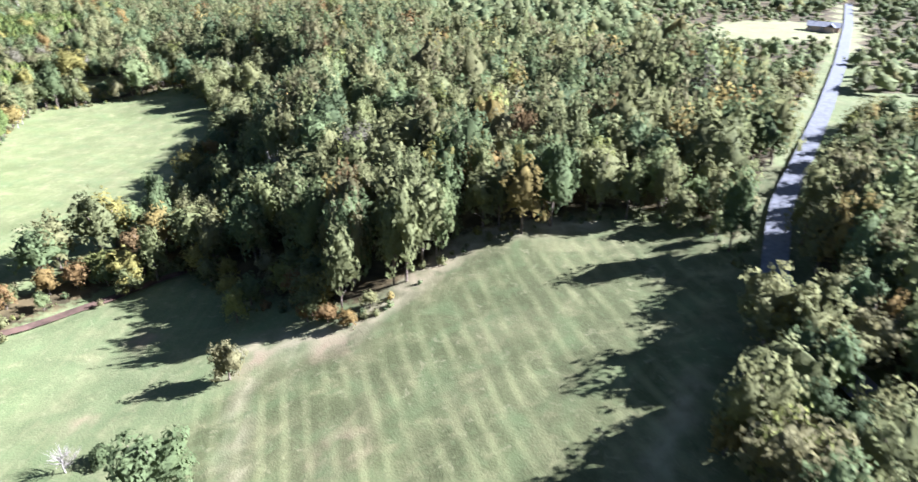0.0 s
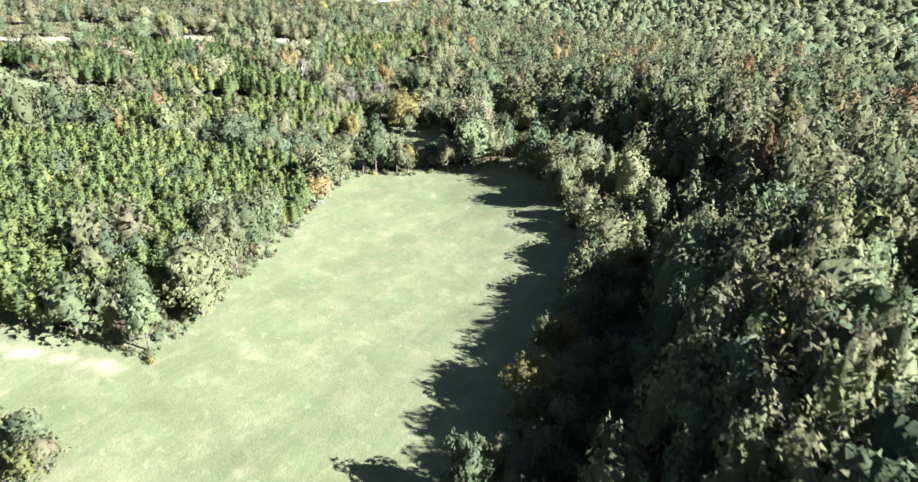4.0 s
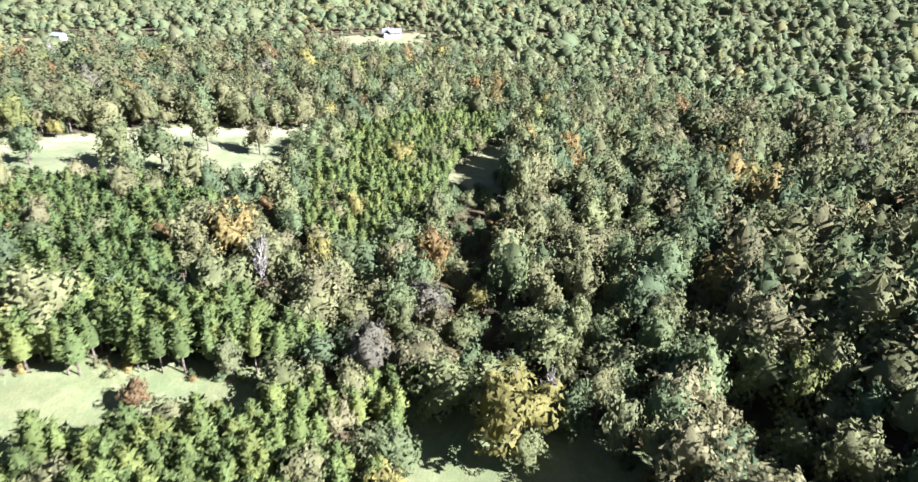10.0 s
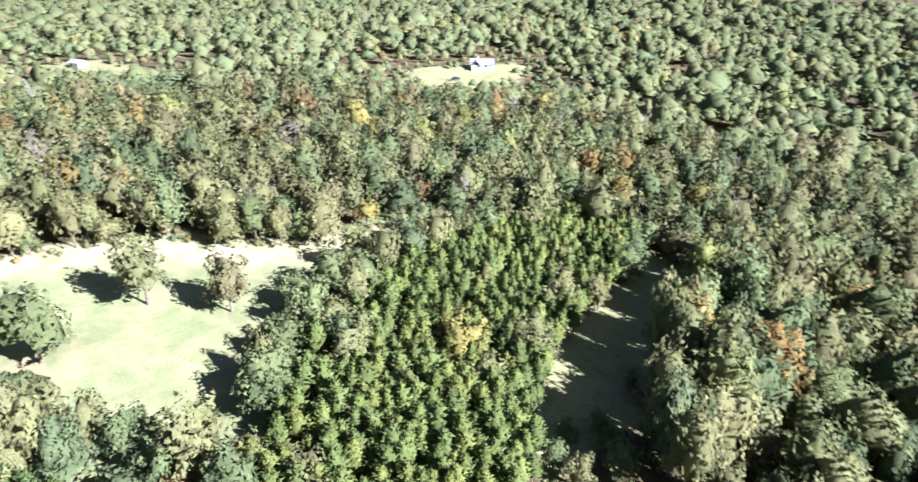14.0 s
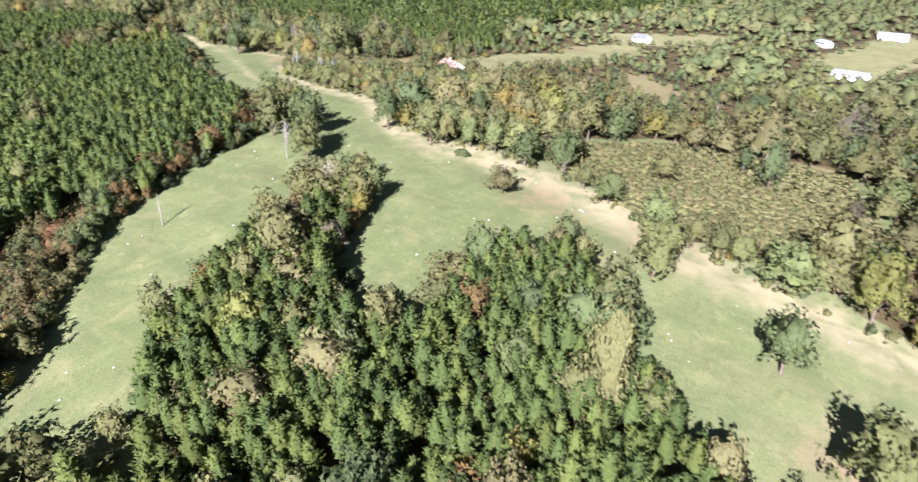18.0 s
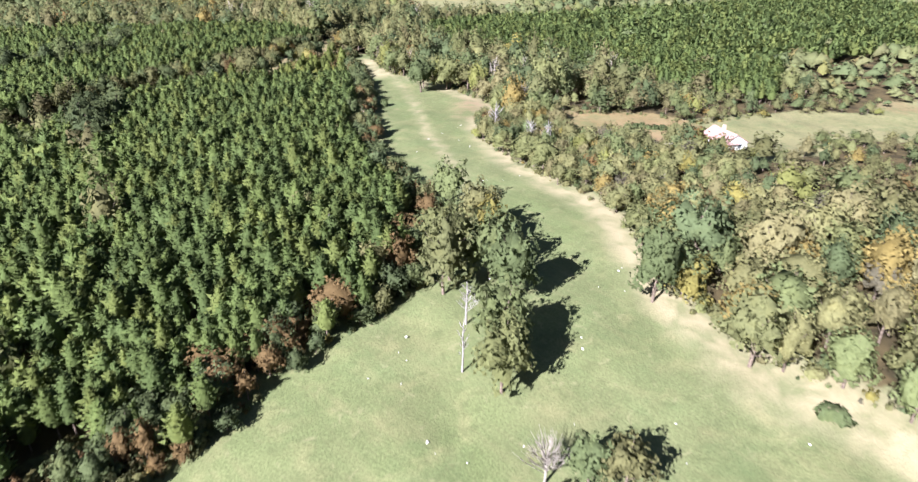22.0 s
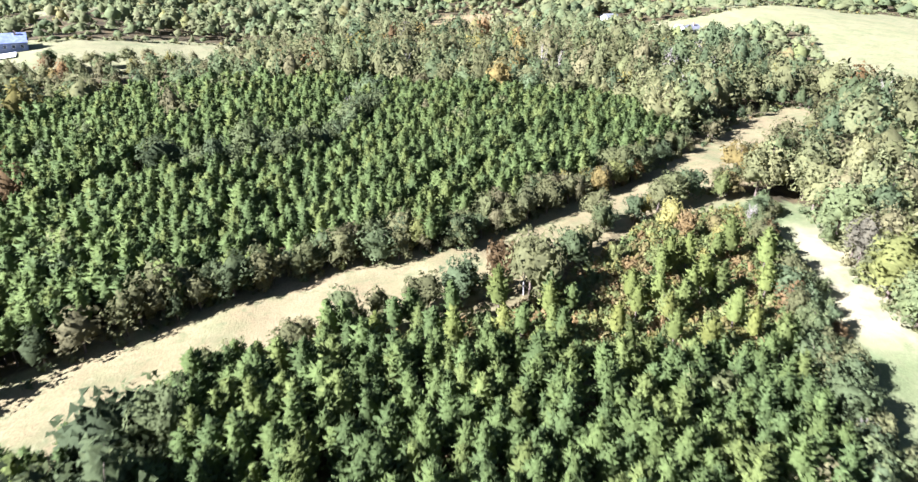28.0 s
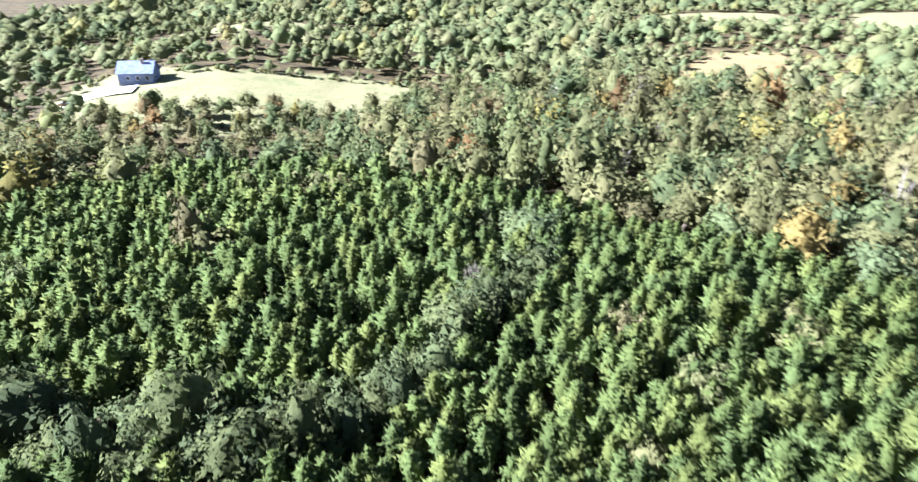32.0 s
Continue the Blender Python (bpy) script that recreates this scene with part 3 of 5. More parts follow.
def surface_leaves(hull, count, leaf, r, tilt, out=0.5, rise=0.0, lift=0.0):
    """Leaf sprays that stand off the skin of a crown; lift: how far they shade towards the sky."""
    v, f = hull[:2]
    a, b, c = v[f[:, 0]], v[f[:, 1]], v[f[:, 2]]
    nrm = np.cross(b - a, c - a)
    w = np.linalg.norm(nrm, axis=1)
    k = r.choice(len(f), count, p=w / w.sum())
    u = r.dirichlet((1, 1, 1), count)
    p = a[k] * u[:, :1] + b[k] * u[:, 1:2] + c[k] * u[:, 2:]
    smooth = skin(v, f)[2]
    n = smooth[f[k, 0]] * u[:, :1] + smooth[f[k, 1]] * u[:, 1:2] + smooth[f[k, 2]] * u[:, 2:]
    n = unit(n + np.array([0, 0, lift]))
    return leaf_triangles(p + n * leaf * out * r.uniform(-0.8, 1.2, (count, 1)), n, leaf, r, tilt, rise)


def needle_sprays(roots, ways, normals, size, r):
    """Brushes of needles, one triangle each, from a root along its way."""
    n = len(roots)
    side = unit(np.cross(ways, normals + r.normal(0, 0.5, (n, 3))))
    s = size * r.uniform(0.7, 1.3, (n, 1))
    tip, one, two = roots + ways * s * 1.5, roots - ways * s * 0.35 + side * s * 0.62, roots - ways * s * 0.35 - side * s * 0.62
    face = unit(np.cross(one - tip, two - tip))
    back = ((face * normals).sum(1) < 0)[:, None]
    one, two, face = np.where(back, two, one), np.where(back, one, two), np.where(back, -face, face)
    return np.stack([tip, one, two], 1).reshape(-1, 3), np.arange(n * 3).reshape(-1, 3), np.repeat(unit(0.86 * normals + 0.14 * face), 3, 0)


def pine_shape(seed, level, leaf):
    """A plantation pine one unit high: whorls of branches whose needle brushes turn up, round a dark core, with a rounded top; crown and trunk."""
    r = np.random.RandomState(seed)
    whorls, arms, brushes = ((9, 6, 4), (7, 5, 3), (4, 4, 1))[level]
    girth, low = r.uniform(0.18, 0.23), r.uniform(0.30, 0.38)
    lean = r.normal(0, 0.015, 2)

    def outline(t):
        return (0.72 + 0.28 * min(1.0, t / 0.3)) * max(0.02, 1.0 - t ** 1.75) ** 0.8

    roots, ways, normals = [], [], []
    for i in range(whorls):
        t = ((i + 0.3) / (whorls - 0.3)) ** 0.85
        reach = 1.08 * girth * outline(t) * r.uniform(0.86, 1.14)
        many = arms if t < 0.8 else max(3, arms - 1)
        for k in range(many):
            a = 2 * math.pi * (k + r.uniform(-0.25, 0.25)) / many + 2.4 * i
            far = reach * r.uniform(0.72, 1.2)
            z = low + (0.94 - low) * t + r.uniform(-0.03, 0.03)
            for b in range(brushes):
                f = 1.0 - 0.5 * b / max(1, brushes - 1) * r.uniform(0.7, 1.2) if brushes > 1 else 0.9
                turn = a + (r.uniform(-0.6, 0.6) if b else 0.0)
                d = np.array([math.cos(turn), math.sin(turn), 0.0])
                roots.append(d * far * f + np.array([lean[0] * t, lean[1] * t, z + 0.25 * far * f * f + r.uniform(-0.015, 0.02)]))
                ways.append(d * r.uniform(0.5, 1.2) + np.array([0, 0, 0.65]) + r.normal(0, 0.3, 3))
                normals.append(d * (0.95 - 0.45 * t) + np.array([0, 0, 0.55 + 0.14 * r.uniform(-1, 1) + 0.6 * t]))
    for k in range(3 if level < 2 else 1):
        roots.append(np.array([lean[0] + r.normal(0, 0.015), lean[1] + r.normal(0, 0.015), 0.94]))
        ways.append(np.array([r.normal(0, 0.4), r.normal(0, 0.4), 1.0]))
        normals.append(np.array([0.7 * math.cos(2.1 * k), 0.7 * math.sin(2.1 * k), 0.8]))
    sprays = needle_sprays(np.array(roots), unit(np.array(ways)), unit(np.array(normals)), leaf, r)
    trunk = tube([(0, 0, -0.06), (0.004, 0, 0.3), (0, 0.004, 0.6)], [0.017, 0.014, 0.008], 5 if level == 0 else 3)
    steps = (0.0, 0.3, 0.58, 0.8, 1.0)
    core = tube([(lean[0] * t, lean[1] * t, low + (0.93 - low) * t) for t in steps], [0.8 * girth * outline(t) for t in steps], (7, 6, 4)[level])
    return joined([core, sprays]), trunk


def broadleaf_shape(seed, level, count, leaf, lobes=18, wide=0.36, low=0.02, peak=0.0, full=0.85):
    """A broadleaf tree one unit high, its crown gathered in lobes on forking limbs; peak: how far it narrows to its top."""
    r = np.random.RandomState(seed)
    mids, rads = [], []
    for k in range(lobes):
        a = 2.4 * k + r.uniform(-0.6, 0.6)
        t = (k + 0.5) / lobes
        z = low + 0.13 + (0.76 - low) * t + r.uniform(-0.05, 0.05)
        spread = wide * 0.90 * math.sqrt(max(0.03, 1 - ((z - 0.46) / 0.52) ** 2)) * r.uniform(0.55, 1.15) * (1 - peak * t)
        if k == lobes - 1:
            spread *= 0.4
        mids.append((math.cos(a) * spread, math.sin(a) * spread, z))
        rads.append(r.uniform(0.075, 0.165) * (wide / 0.36) * (16.0 / lobes) ** 0.3 * (1 - 0.35 * peak * t))
    mids, rads = np.array(mids), np.array(rads)
    middle = np.array([0, 0, 0.46])
    hull = crown_hull(mids, rads, level, middle, 0.45 * wide, r, 0.09)
    if not count:
        return skin(*hull), None
    inner = crown_hull(mids, rads, 2 if count > 300 else 1, middle, 0.45 * wide, r, 0.06)
    crown = joined([skin(middle + (inner[0] - middle) * full, inner[1]), surface_leaves(hull, count, leaf, r, 0.42, 0.7 if count > 100 else 0.4, 0.25, 0.4)])
    fine = level > 3
    wood = [tube([(0, 0, -0.05), (0.01, 0, 0.2), (0.0, 0.012, 0.42), (0.01, 0, 0.66)], [0.026, 0.02, 0.015, 0.006], 6 if fine else 3)]
    if fine:
        for k in range(0, lobes, 2):
            fork = np.array([0, 0, 0.14 + 0.02 * k])
            wood.append(tube([tuple(fork), tuple(mids[k])], [0.011, 0.003], 3))
    return crown, joined(wood)


def bare_shape(seed, twigs, reach=0.3):
    """A leafless tree: limbs that fork twice, with fine twigs."""
    r = np.random.RandomState(seed)
    wood = [tube([(0, 0, -0.04), (0.012, 0, 0.35), (0.0, 0.015, 0.7), (0.02, 0, 1.0)], [0.022, 0.017, 0.011, 0.004], 6)]
    for k in range(twigs):
        z = r.uniform(0.28, 0.86)
        a, run = r.uniform(0, 6.28), reach * r.uniform(0.5, 1.1) * (1.15 - z * 0.75)
        p0 = np.array([0, 0, z])
        p1 = p0 + np.array([math.cos(a) * run * 0.42, math.sin(a) * run * 0.42, run * 0.5])
        p2 = p1 + np.array([math.cos(a + 0.3) * run * 0.35, math.sin(a + 0.3) * run * 0.35, run * 0.75])
        wood.append(tube([tuple(p0), tuple(p1), tuple(p2)], [0.009, 0.006, 0.0015], 4))
        for _ in range(3):
            b = a + r.uniform(-1.2, 1.2)
            e = p1 + np.array([math.cos(b), math.sin(b), 1.3]) * run * r.uniform(0.25, 0.45)
            wood.append(tube([tuple(p1), tuple((p1 + e) / 2 + 0.01), tuple(e)], [0.004, 0.003, 0.001], 3))
    return joined(wood)


def bush_shape(seed, level, count, leaf):
    """A rounded, uneven bush of several stems' foliage."""
    r = np.random.RandomState(seed)
    mids = np.stack([r.uniform(-0.32, 0.32, 7), r.uniform(-0.32, 0.32, 7), r.uniform(0.1, 0.6, 7)], -1)
    hull = crown_hull(mids, r.uniform(0.2, 0.36, 7), level, np.array([0, 0, 0.15]), 0.25, r, 0.12)
    return joined([skin(hull[0] * 0.66, hull[1]), surface_leaves(hull, count, leaf, r, 0.6, 1.0, 0.5, 0.3)])


# ---- trees: colours ----
PINE_TONES = [(0.098, 0.127, 0.040), (0.087, 0.116, 0.038), (0.113, 0.135, 0.041), (0.079, 0.107, 0.037)]
GREENS = [(0.117, 0.136, 0.056), (0.100, 0.123, 0.053), (0.138, 0.146, 0.059), (0.127, 0.132, 0.057), (0.143, 0.142, 0.060), (0.085, 0.107, 0.049)]
OLIVES = [(0.144, 0.139, 0.060), (0.150, 0.136, 0.064), (0.134, 0.134, 0.057)]
YELLOWS = [(0.190, 0.168, 0.050), (0.195, 0.152, 0.052), (0.160, 0.166, 0.052)]
RUSTS = [(0.158, 0.102, 0.042), (0.142, 0.096, 0.043), (0.170, 0.118, 0.042)]
GREYS = [(0.118, 0.106, 0.070), (0.108, 0.098, 0.066), (0.126, 0.114, 0.074)]


def autumn(x, y, r, turn=0.0):
    """A crown colour for every tree; turn: how far the stand has turned."""
    n = len(x)
    q = r.uniform(0, 1, n) - 0.10 * patches(x, y, 45, 8) - turn
    q = np.where((q < 0.008) & (r.uniform(0, 1, n) < 0.93), r.uniform(0.01, 0.45, n), q)
    out = np.zeros((n, 3))
    bands = [(-9, 0.008, GREYS), (0.008, 0.03, RUSTS), (0.03, 0.085, YELLOWS), (0.085, 0.40, OLIVES), (0.40, 9, GREENS)]
    for lo, hi, palette in bands:
        use = (q >= lo) & (q < hi)
        out[use] = np.array(palette)[r.randint(0, len(palette), use.sum())]
    return out * r.uniform(0.80, 1.16, (n, 1))


HEATH = [(0.104, 0.117, 0.048), (0.165, 0.104, 0.052), (0.092, 0.109, 0.046), (0.126, 0.114, 0.048), (0.112, 0.112, 0.048), (0.147, 0.112, 0.053), (0.157, 0.091, 0.048)]
CUTOVER = [(0.194, 0.184, 0.085), (0.183, 0.182, 0.081), (0.206, 0.185, 0.089), (0.171, 0.175, 0.075), (0.200, 0.177, 0.085)]
REGROWTH = [(0.151, 0.161, 0.055), (0.174, 0.146, 0.057), (0.130, 0.151, 0.053), (0.185, 0.130, 0.055), (0.112, 0.139, 0.048), (0.143, 0.161, 0.053), (0.195, 0.175, 0.055)]


def picked(palette, n, r):
    return np.array(palette)[r.randint(0, len(palette), n)] * r.uniform(0.8, 1.2, (n, 1))


# ---- trees: planting ----
def scatter(x0, x1, y0, y1, step, jitter, seed):
    """Rows of places with some disorder."""
    r = np.random.RandomState(seed)
    px, py = np.meshgrid(np.arange(x0, x1, step), np.arange(y0, y1, step))
    px, py = px.ravel(), py.ravel()
    px = px + r.uniform(-jitter, jitter, px.shape) * step
    py = py + r.uniform(-jitter, jitter, py.shape) * step
    return px, py


SPINE = [(10, 100), (-60, 160), (-130, 225), (-200, 300), (-270, 370), (-310, 430), (-350, 370), (-400, 290), (-450, 190), (-490, 100), (-495, 0), (-470, -60)]


def open_margin(x, y):
    """Metres outside all open land, road and creek; negative in them."""
    m = np.full(x.shape, 1e9)
    for ring, _ in OPEN_LAND:
        bx, by = [p[0] for p in ring], [p[1] for p in ring]
        box = (x > min(bx) - 12) & (x < max(bx) + 12) & (y > min(by) - 12) & (y < max(by) + 12)
        if box.any():
            m[box] = np.minimum(m[box], -ring_depth(x[box], y[box], ring))
    for hx, hy, hr in HOUSE_SPOTS:
        m = np.minimum(m, np.hypot(x - hx, y - hy) - hr)
    m = np.minimum(m, line_distance(x, y, ROAD) - np.where(y > 128, 5.5, 2.2))
    return np.minimum(m, line_distance(x, y, CREEK) - np.where((x > -112) & (x < -95), 2.0, -1.5))


def far_field_margin(x, y):
    """Metres to the nearest of the outlying fields and yards."""
    m = np.full(x.shape, 1e9)
    for ring in (FIELD_FAR_A, FIELD_FAR_B, FIELD_HILL_B, FIELD_RUST, FIELD_FAR_C, FIELD_FAR_D, FIELD_FAR_E, YARD_NORTH, YARD_ROAD, YARD_FAR_WEST, CUT_BARE, CUT_BARE_B, YARD_FAR_TOP, YARD_FAR_NORTHWEST, FIELD_WEST_C, FIELD_HILL):
        ax, ay = sum(p[0] for p in ring) / len(ring), sum(p[1] for p in ring) / len(ring)
        close = np.hypot(x - ax, y - ay) < 190
        if close.any():
            m[close] = np.minimum(m[close], -ring_depth(x[close], y[close], ring))
    return m


def in_any(x, y, rings):
    hit = np.zeros(x.shape, bool)
    for ring in rings:
        hit |= inside(x, y, ring)
    return hit


def in_reach(x, y):
    """The land that lies open to view from the flight."""
    south = (y > 20) | (x > -420) & (x < 100) & (y > -170) | ((x < -225 - 0.95 * y) & (y > -760))
    return south & (y < 1050) & (x > -1100 - 0.3 * np.minimum(y, 0)) & (x < 110 + 0.62 * np.maximum(y, 0)) & ((x < -150) | (y > -170)) & (y < 1300 + 0.5 * x)


def mesh_from(name, verts, tris, normals, tints, mats, which=None):
    me = bpy.data.meshes.new(name)
    me.vertices.add(len(verts))
    me.vertices.foreach_set("co", np.ascontiguousarray(verts, np.float32).ravel())
    me.loops.add(tris.size)
    me.loops.foreach_set("vertex_index", np.ascontiguousarray(tris, np.int32).ravel())
    me.polygons.add(len(tris))
    me.polygons.foreach_set("loop_start", np.arange(0, tris.size, 3, dtype=np.int32))
    if which is not None:
        me.polygons.foreach_set("material_index", np.ascontiguousarray(which, np.int32))
    me.polygons.foreach_set("use_smooth", np.ones(len(tris), bool))
    me.update(calc_edges=True)
    me.attributes.new("custom_normal", "FLOAT_VECTOR", "POINT").data.foreach_set("vector", np.ascontiguousarray(normals, np.float32).ravel())
    if tints is not None:
        c = np.ones((len(verts), 4), np.float32)
        c[:, :3] = tints
        me.attributes.new("tint", "FLOAT_COLOR", "POINT").data.foreach_set("color", c.ravel())
    for m in mats:
        me.materials.append(m)
    return me


def woods(name, label, category, shapes, x, y, tall, broad, tints, seed, bark=BARK):
    """Many trees in one mesh of kind stuff. shapes: [(crown, trunk)] one unit high."""
    r = np.random.RandomState(seed)
    pick, spin = r.randint(0, len(shapes), len(x)), r.uniform(0, 6.283, len(x))
    z = height(x, y)
    vs, fs, ns, ts, ws, o = [], [], [], [], [], 0
    for k, shape in enumerate(shapes):
        use = pick == k
        if not use.any():
            continue
        for w, part_shape in enumerate(shape):
            if part_shape is None:
                continue
            v, f, nv = part_shape
            c, s = np.cos(spin[use])[:, None], np.sin(spin[use])[:, None]
            wx = (v[None, :, 0] * c - v[None, :, 1] * s) * broad[use][:, None] + x[use][:, None]
            wy = (v[None, :, 0] * s + v[None, :, 1] * c) * broad[use][:, None] + y[use][:, None]
            wz = v[None, :, 2] * tall[use][:, None] + z[use][:, None]
            n = int(use.sum())
            vs.append(np.stack([wx, wy, wz], -1).reshape(-1, 3))
            ns.append(np.stack([nv[None, :, 0] * c - nv[None, :, 1] * s, nv[None, :, 0] * s + nv[None, :, 1] * c, nv[None, :, 2] + 0 * c], -1).reshape(-1, 3))
            fs.append((f[None] + (np.arange(n) * len(v))[:, None, None] + o).reshape(-1, 3))
            ts.append(np.repeat(tints[use], len(v), 0))
            ws.append(np.full(n * len(f), w))
            o += n * len(v)
    me = mesh_from(name, np.concatenate(vs), np.concatenate(fs), np.concatenate(ns), np.concatenate(ts), [FOLIAGE, bark], np.concatenate(ws))
    return tagged(new(name, me), label, category, kind="stuff")


def tree_kind(name, label, category, crown, trunk, tint, bark=BARK):
    """One tree with its parts, to be copied: an Empty with trunk and crown, one metre high."""
    root = tagged(new(name), label, category)
    made = []
    if trunk is not None:
        made.append(new("trunk", mesh_from("trunk", *trunk, None, [bark])))
    if crown is not None:
        made.append(new("crown", mesh_from("crown", *crown, np.tile(np.array(tint), (len(crown[0]), 1)), [FOLIAGE])))
    for ob in made:
        ob.parent = root
    return root


def plant(kind, x, y, tall, broad, spin, group=""):
    m = pose(x, y, float(height(x, y)), 0, 0, spin)
    ob = copy_thing(kind, m)
    ob.scale = (broad, broad, tall)
    if group:
        ob["group"] = group
    return ob


# ---- trees: the woods ----
PINE_NEAR = [pine_shape(s, 0, 0.040) for s in range(9)]
PINE_MID = [pine_shape(20 + s, 1, 0.056) for s in range(7)]
PINE_FAR = [(pine_shape(40 + s, 2, 0.125)[0], None) for s in range(5)]
LEAF_NEAR = [broadleaf_shape(s, 4, 700, 0.031, 17 + 2 * (s % 4), 0.34 + 0.03 * (s % 3), 0.12, 0.15 * (s % 3), 0.84) for s in range(8)]
LEAF_MID = [broadleaf_shape(30 + s, 4, 230, 0.046, 15 + s % 3, 0.35 + 0.03 * (s % 3), 0.12, 0.15 * (s % 3), 0.88) for s in range(8)]
LEAF_FAR = [(broadleaf_shape(60 + s, 3, 28, 0.08, 9 + s % 3, 0.37, 0.1, 0.15 * (s % 3), 0.93)[0], None) for s in range(7)]
LEAF_FARTHEST = [(broadleaf_shape(110 + s, 3, 12, 0.09, 8 + s % 3, 0.37, 0.1, 0.15 * (s % 3), 0.95)[0], None) for s in range(5)]

rnd = np.random.RandomState(7)


def sort_out(x, y, margin):
    keep = in_reach(x, y)
    x, y = x[keep], y[keep]
    m = open_margin(x, y)
    keep = m > margin
    return x[keep], y[keep], m[keep]


def bands(x, y):
    d = line_distance(x, y, SPINE)
    return d < 74, (d >= 74) & (d < 190), d >= 190


# plantation pines, in rows
px, py = scatter(-1100, -150, -160, 520, 2.85, 0.42, 11)
keep = in_any(px, py, PINE_LAND) & ((patches(px, py, 38, 31) < 1.15) | in_any(px, py, [PINES_STAND, PINES_WEST])) & (line_distance(px, py, PINE_BREAK) > 3.2) & (line_distance(px, py, PINE_GULLY) > 2.8) & (line_distance(px, py, PINE_CLUMP) > 5.0)
px, py, pm = sort_out(px[keep], py[keep], 2.0)
lane_side = -ring_depth(px, py, MOWN_LANE)
gone = (rnd.uniform(0, 1, len(px)) < 0.8) & (line_distance(px, py, EDGE_LINE) < 6.5)
gone |= rnd.uniform(0, 1, len(px)) < np.where((lane_side < 8) | in_any(px, py, SCRUB_LAND), 0.8, 0.07)
px, py, pm = px[~gone], py[~gone], pm[~gone]
tall = (8.9 + 0.7 * patches(px, py, 60, 3) + rnd.normal(0, 1.0, len(px))) * np.clip(0.9 + pm / 40, 0.85, 1)
tall = tall * np.where(line_distance(px, py, [(-304, 262), (-290, 280), (-276, 300), (-262, 316)]) < 14, 1.08, np.where(in_any(px, py, [PINES_STRIP]), 1.25, 1.0))
tall = tall * np.where((lane_side[~gone] < 14) & (px > -385) & (py > 24), 1.3, 1.0)
tall = np.where(in_any(px, py, [ARM_SOUTH]), np.minimum(tall, 6.5), tall)
tint = np.array(PINE_TONES)[rnd.randint(0, 4, len(px))] * rnd.uniform(0.85, 1.2, (len(px), 1))
tint = tint * np.where(in_any(px, py, [PINES_RIDGE, PINES_FAR, PINES_STRIP, PINES_LONG])[:, None], (1.22, 1.14, 1.06), (1.0, 1.0, 1.0))
tint = tint * np.where(in_any(px, py, SCRUB_LAND[1:2])[:, None], (1.3, 1.15, 1.0), (1.0, 1.0, 1.0))
near, mid, far = bands(px, py)
far &= rnd.uniform(0, 1, len(px)) < 0.55
lone = near & (line_distance(px, py, [(-365, 330), (-345, 300), (-440, 150), (-470, 10), (-470, -30)]) < 16)
lone_pines = np.flatnonzero(lone)[::2][:290]
near[lone_pines] = False
for name, use, shapes, seed in (("pine_plantation", near, PINE_NEAR, 1), ("pine_plantation", mid, PINE_MID, 2), ("pine_plantation", far, PINE_FAR, 3)):
    fat = np.where(far, 1.25, 1.04)[use] * tall[use] * rnd.uniform(0.9, 1.15, use.sum())
    woods(name, "dense plantation of green loblolly pines in rows", "pine woods", shapes, px[use], py[use], tall[use], fat, tint[use], seed)
pine_kinds = [tree_kind("pine_tree", "slender green plantation pine among its rows", "pine tree", *shape, PINE_TONES[k % 4]) for k, shape in enumerate(PINE_NEAR)]
for i in lone_pines:
    plant(pine_kinds[i % 6], px[i], py[i], tall[i], tall[i] * 1.0, (i * 67) % 360, "pines of the plantation")

# mixed broadleaf woods
bx, by = scatter(-1150, 420, -760, 1050, 6.8, 0.47, 21)
fx, fy = scatter(-620, -340, -90, 70, 3.0, 0.48, 23)
side = -ring_depth(fx, fy, MOWN_LANE)
use = (side > 1.2) & (side < 7.5) & in_any(fx, fy, [PINES_LANE])
hx, hy = scatter(-480, -390, -112, 90, 4.4, 0.45, 25)
in_gully = (line_distance(hx, hy, PINE_GULLY) < 3.4) | (line_distance(hx, hy, PINE_CLUMP) < 5.5)
gx2, gy2 = scatter(-535, -455, 120, 240, 4.2, 0.48, 24)
more = in_any(gx2, gy2, [[(-478, 140), (-500, 128), (-530, 150), (-540, 205), (-490, 235), (-452, 230)]])
ix, iy = scatter(-402, -306, 195, 254, 3.3, 0.48, 26)
heath = in_any(ix, iy, SCRUB_LAND[2:])
jx, jy = scatter(-548, -315, 0, 255, 3.2, 0.48, 27)
fringe = line_distance(jx, jy, EDGE_LINE) < 7.5
bx, by = np.concatenate([bx, jx[fringe], fx[use], gx2[more], hx[in_gully], ix[heath]]), np.concatenate([by, jy[fringe], fy[use], gy2[more], hy[in_gully], iy[heath]])
d = line_distance(bx, by, SPINE)
thin = rnd.uniform(0, 1, len(bx)) < np.where(d > 420, 0.42, np.where(d > 200, 0.66, 1.0))
bx, by, d = bx[thin], by[thin], d[thin]
in_pine = in_any(bx, by, PINE_LAND)
keep = ~in_pine | (patches(bx, by, 38, 31) > 1.1) | (rnd.uniform(0, 1, len(bx)) < np.where(in_any(bx, by, [PINES_STAND, PINES_RIDGE]), 0.40, np.where(in_any(bx, by, [PINES_FAR]), 0.3, 0.04)))
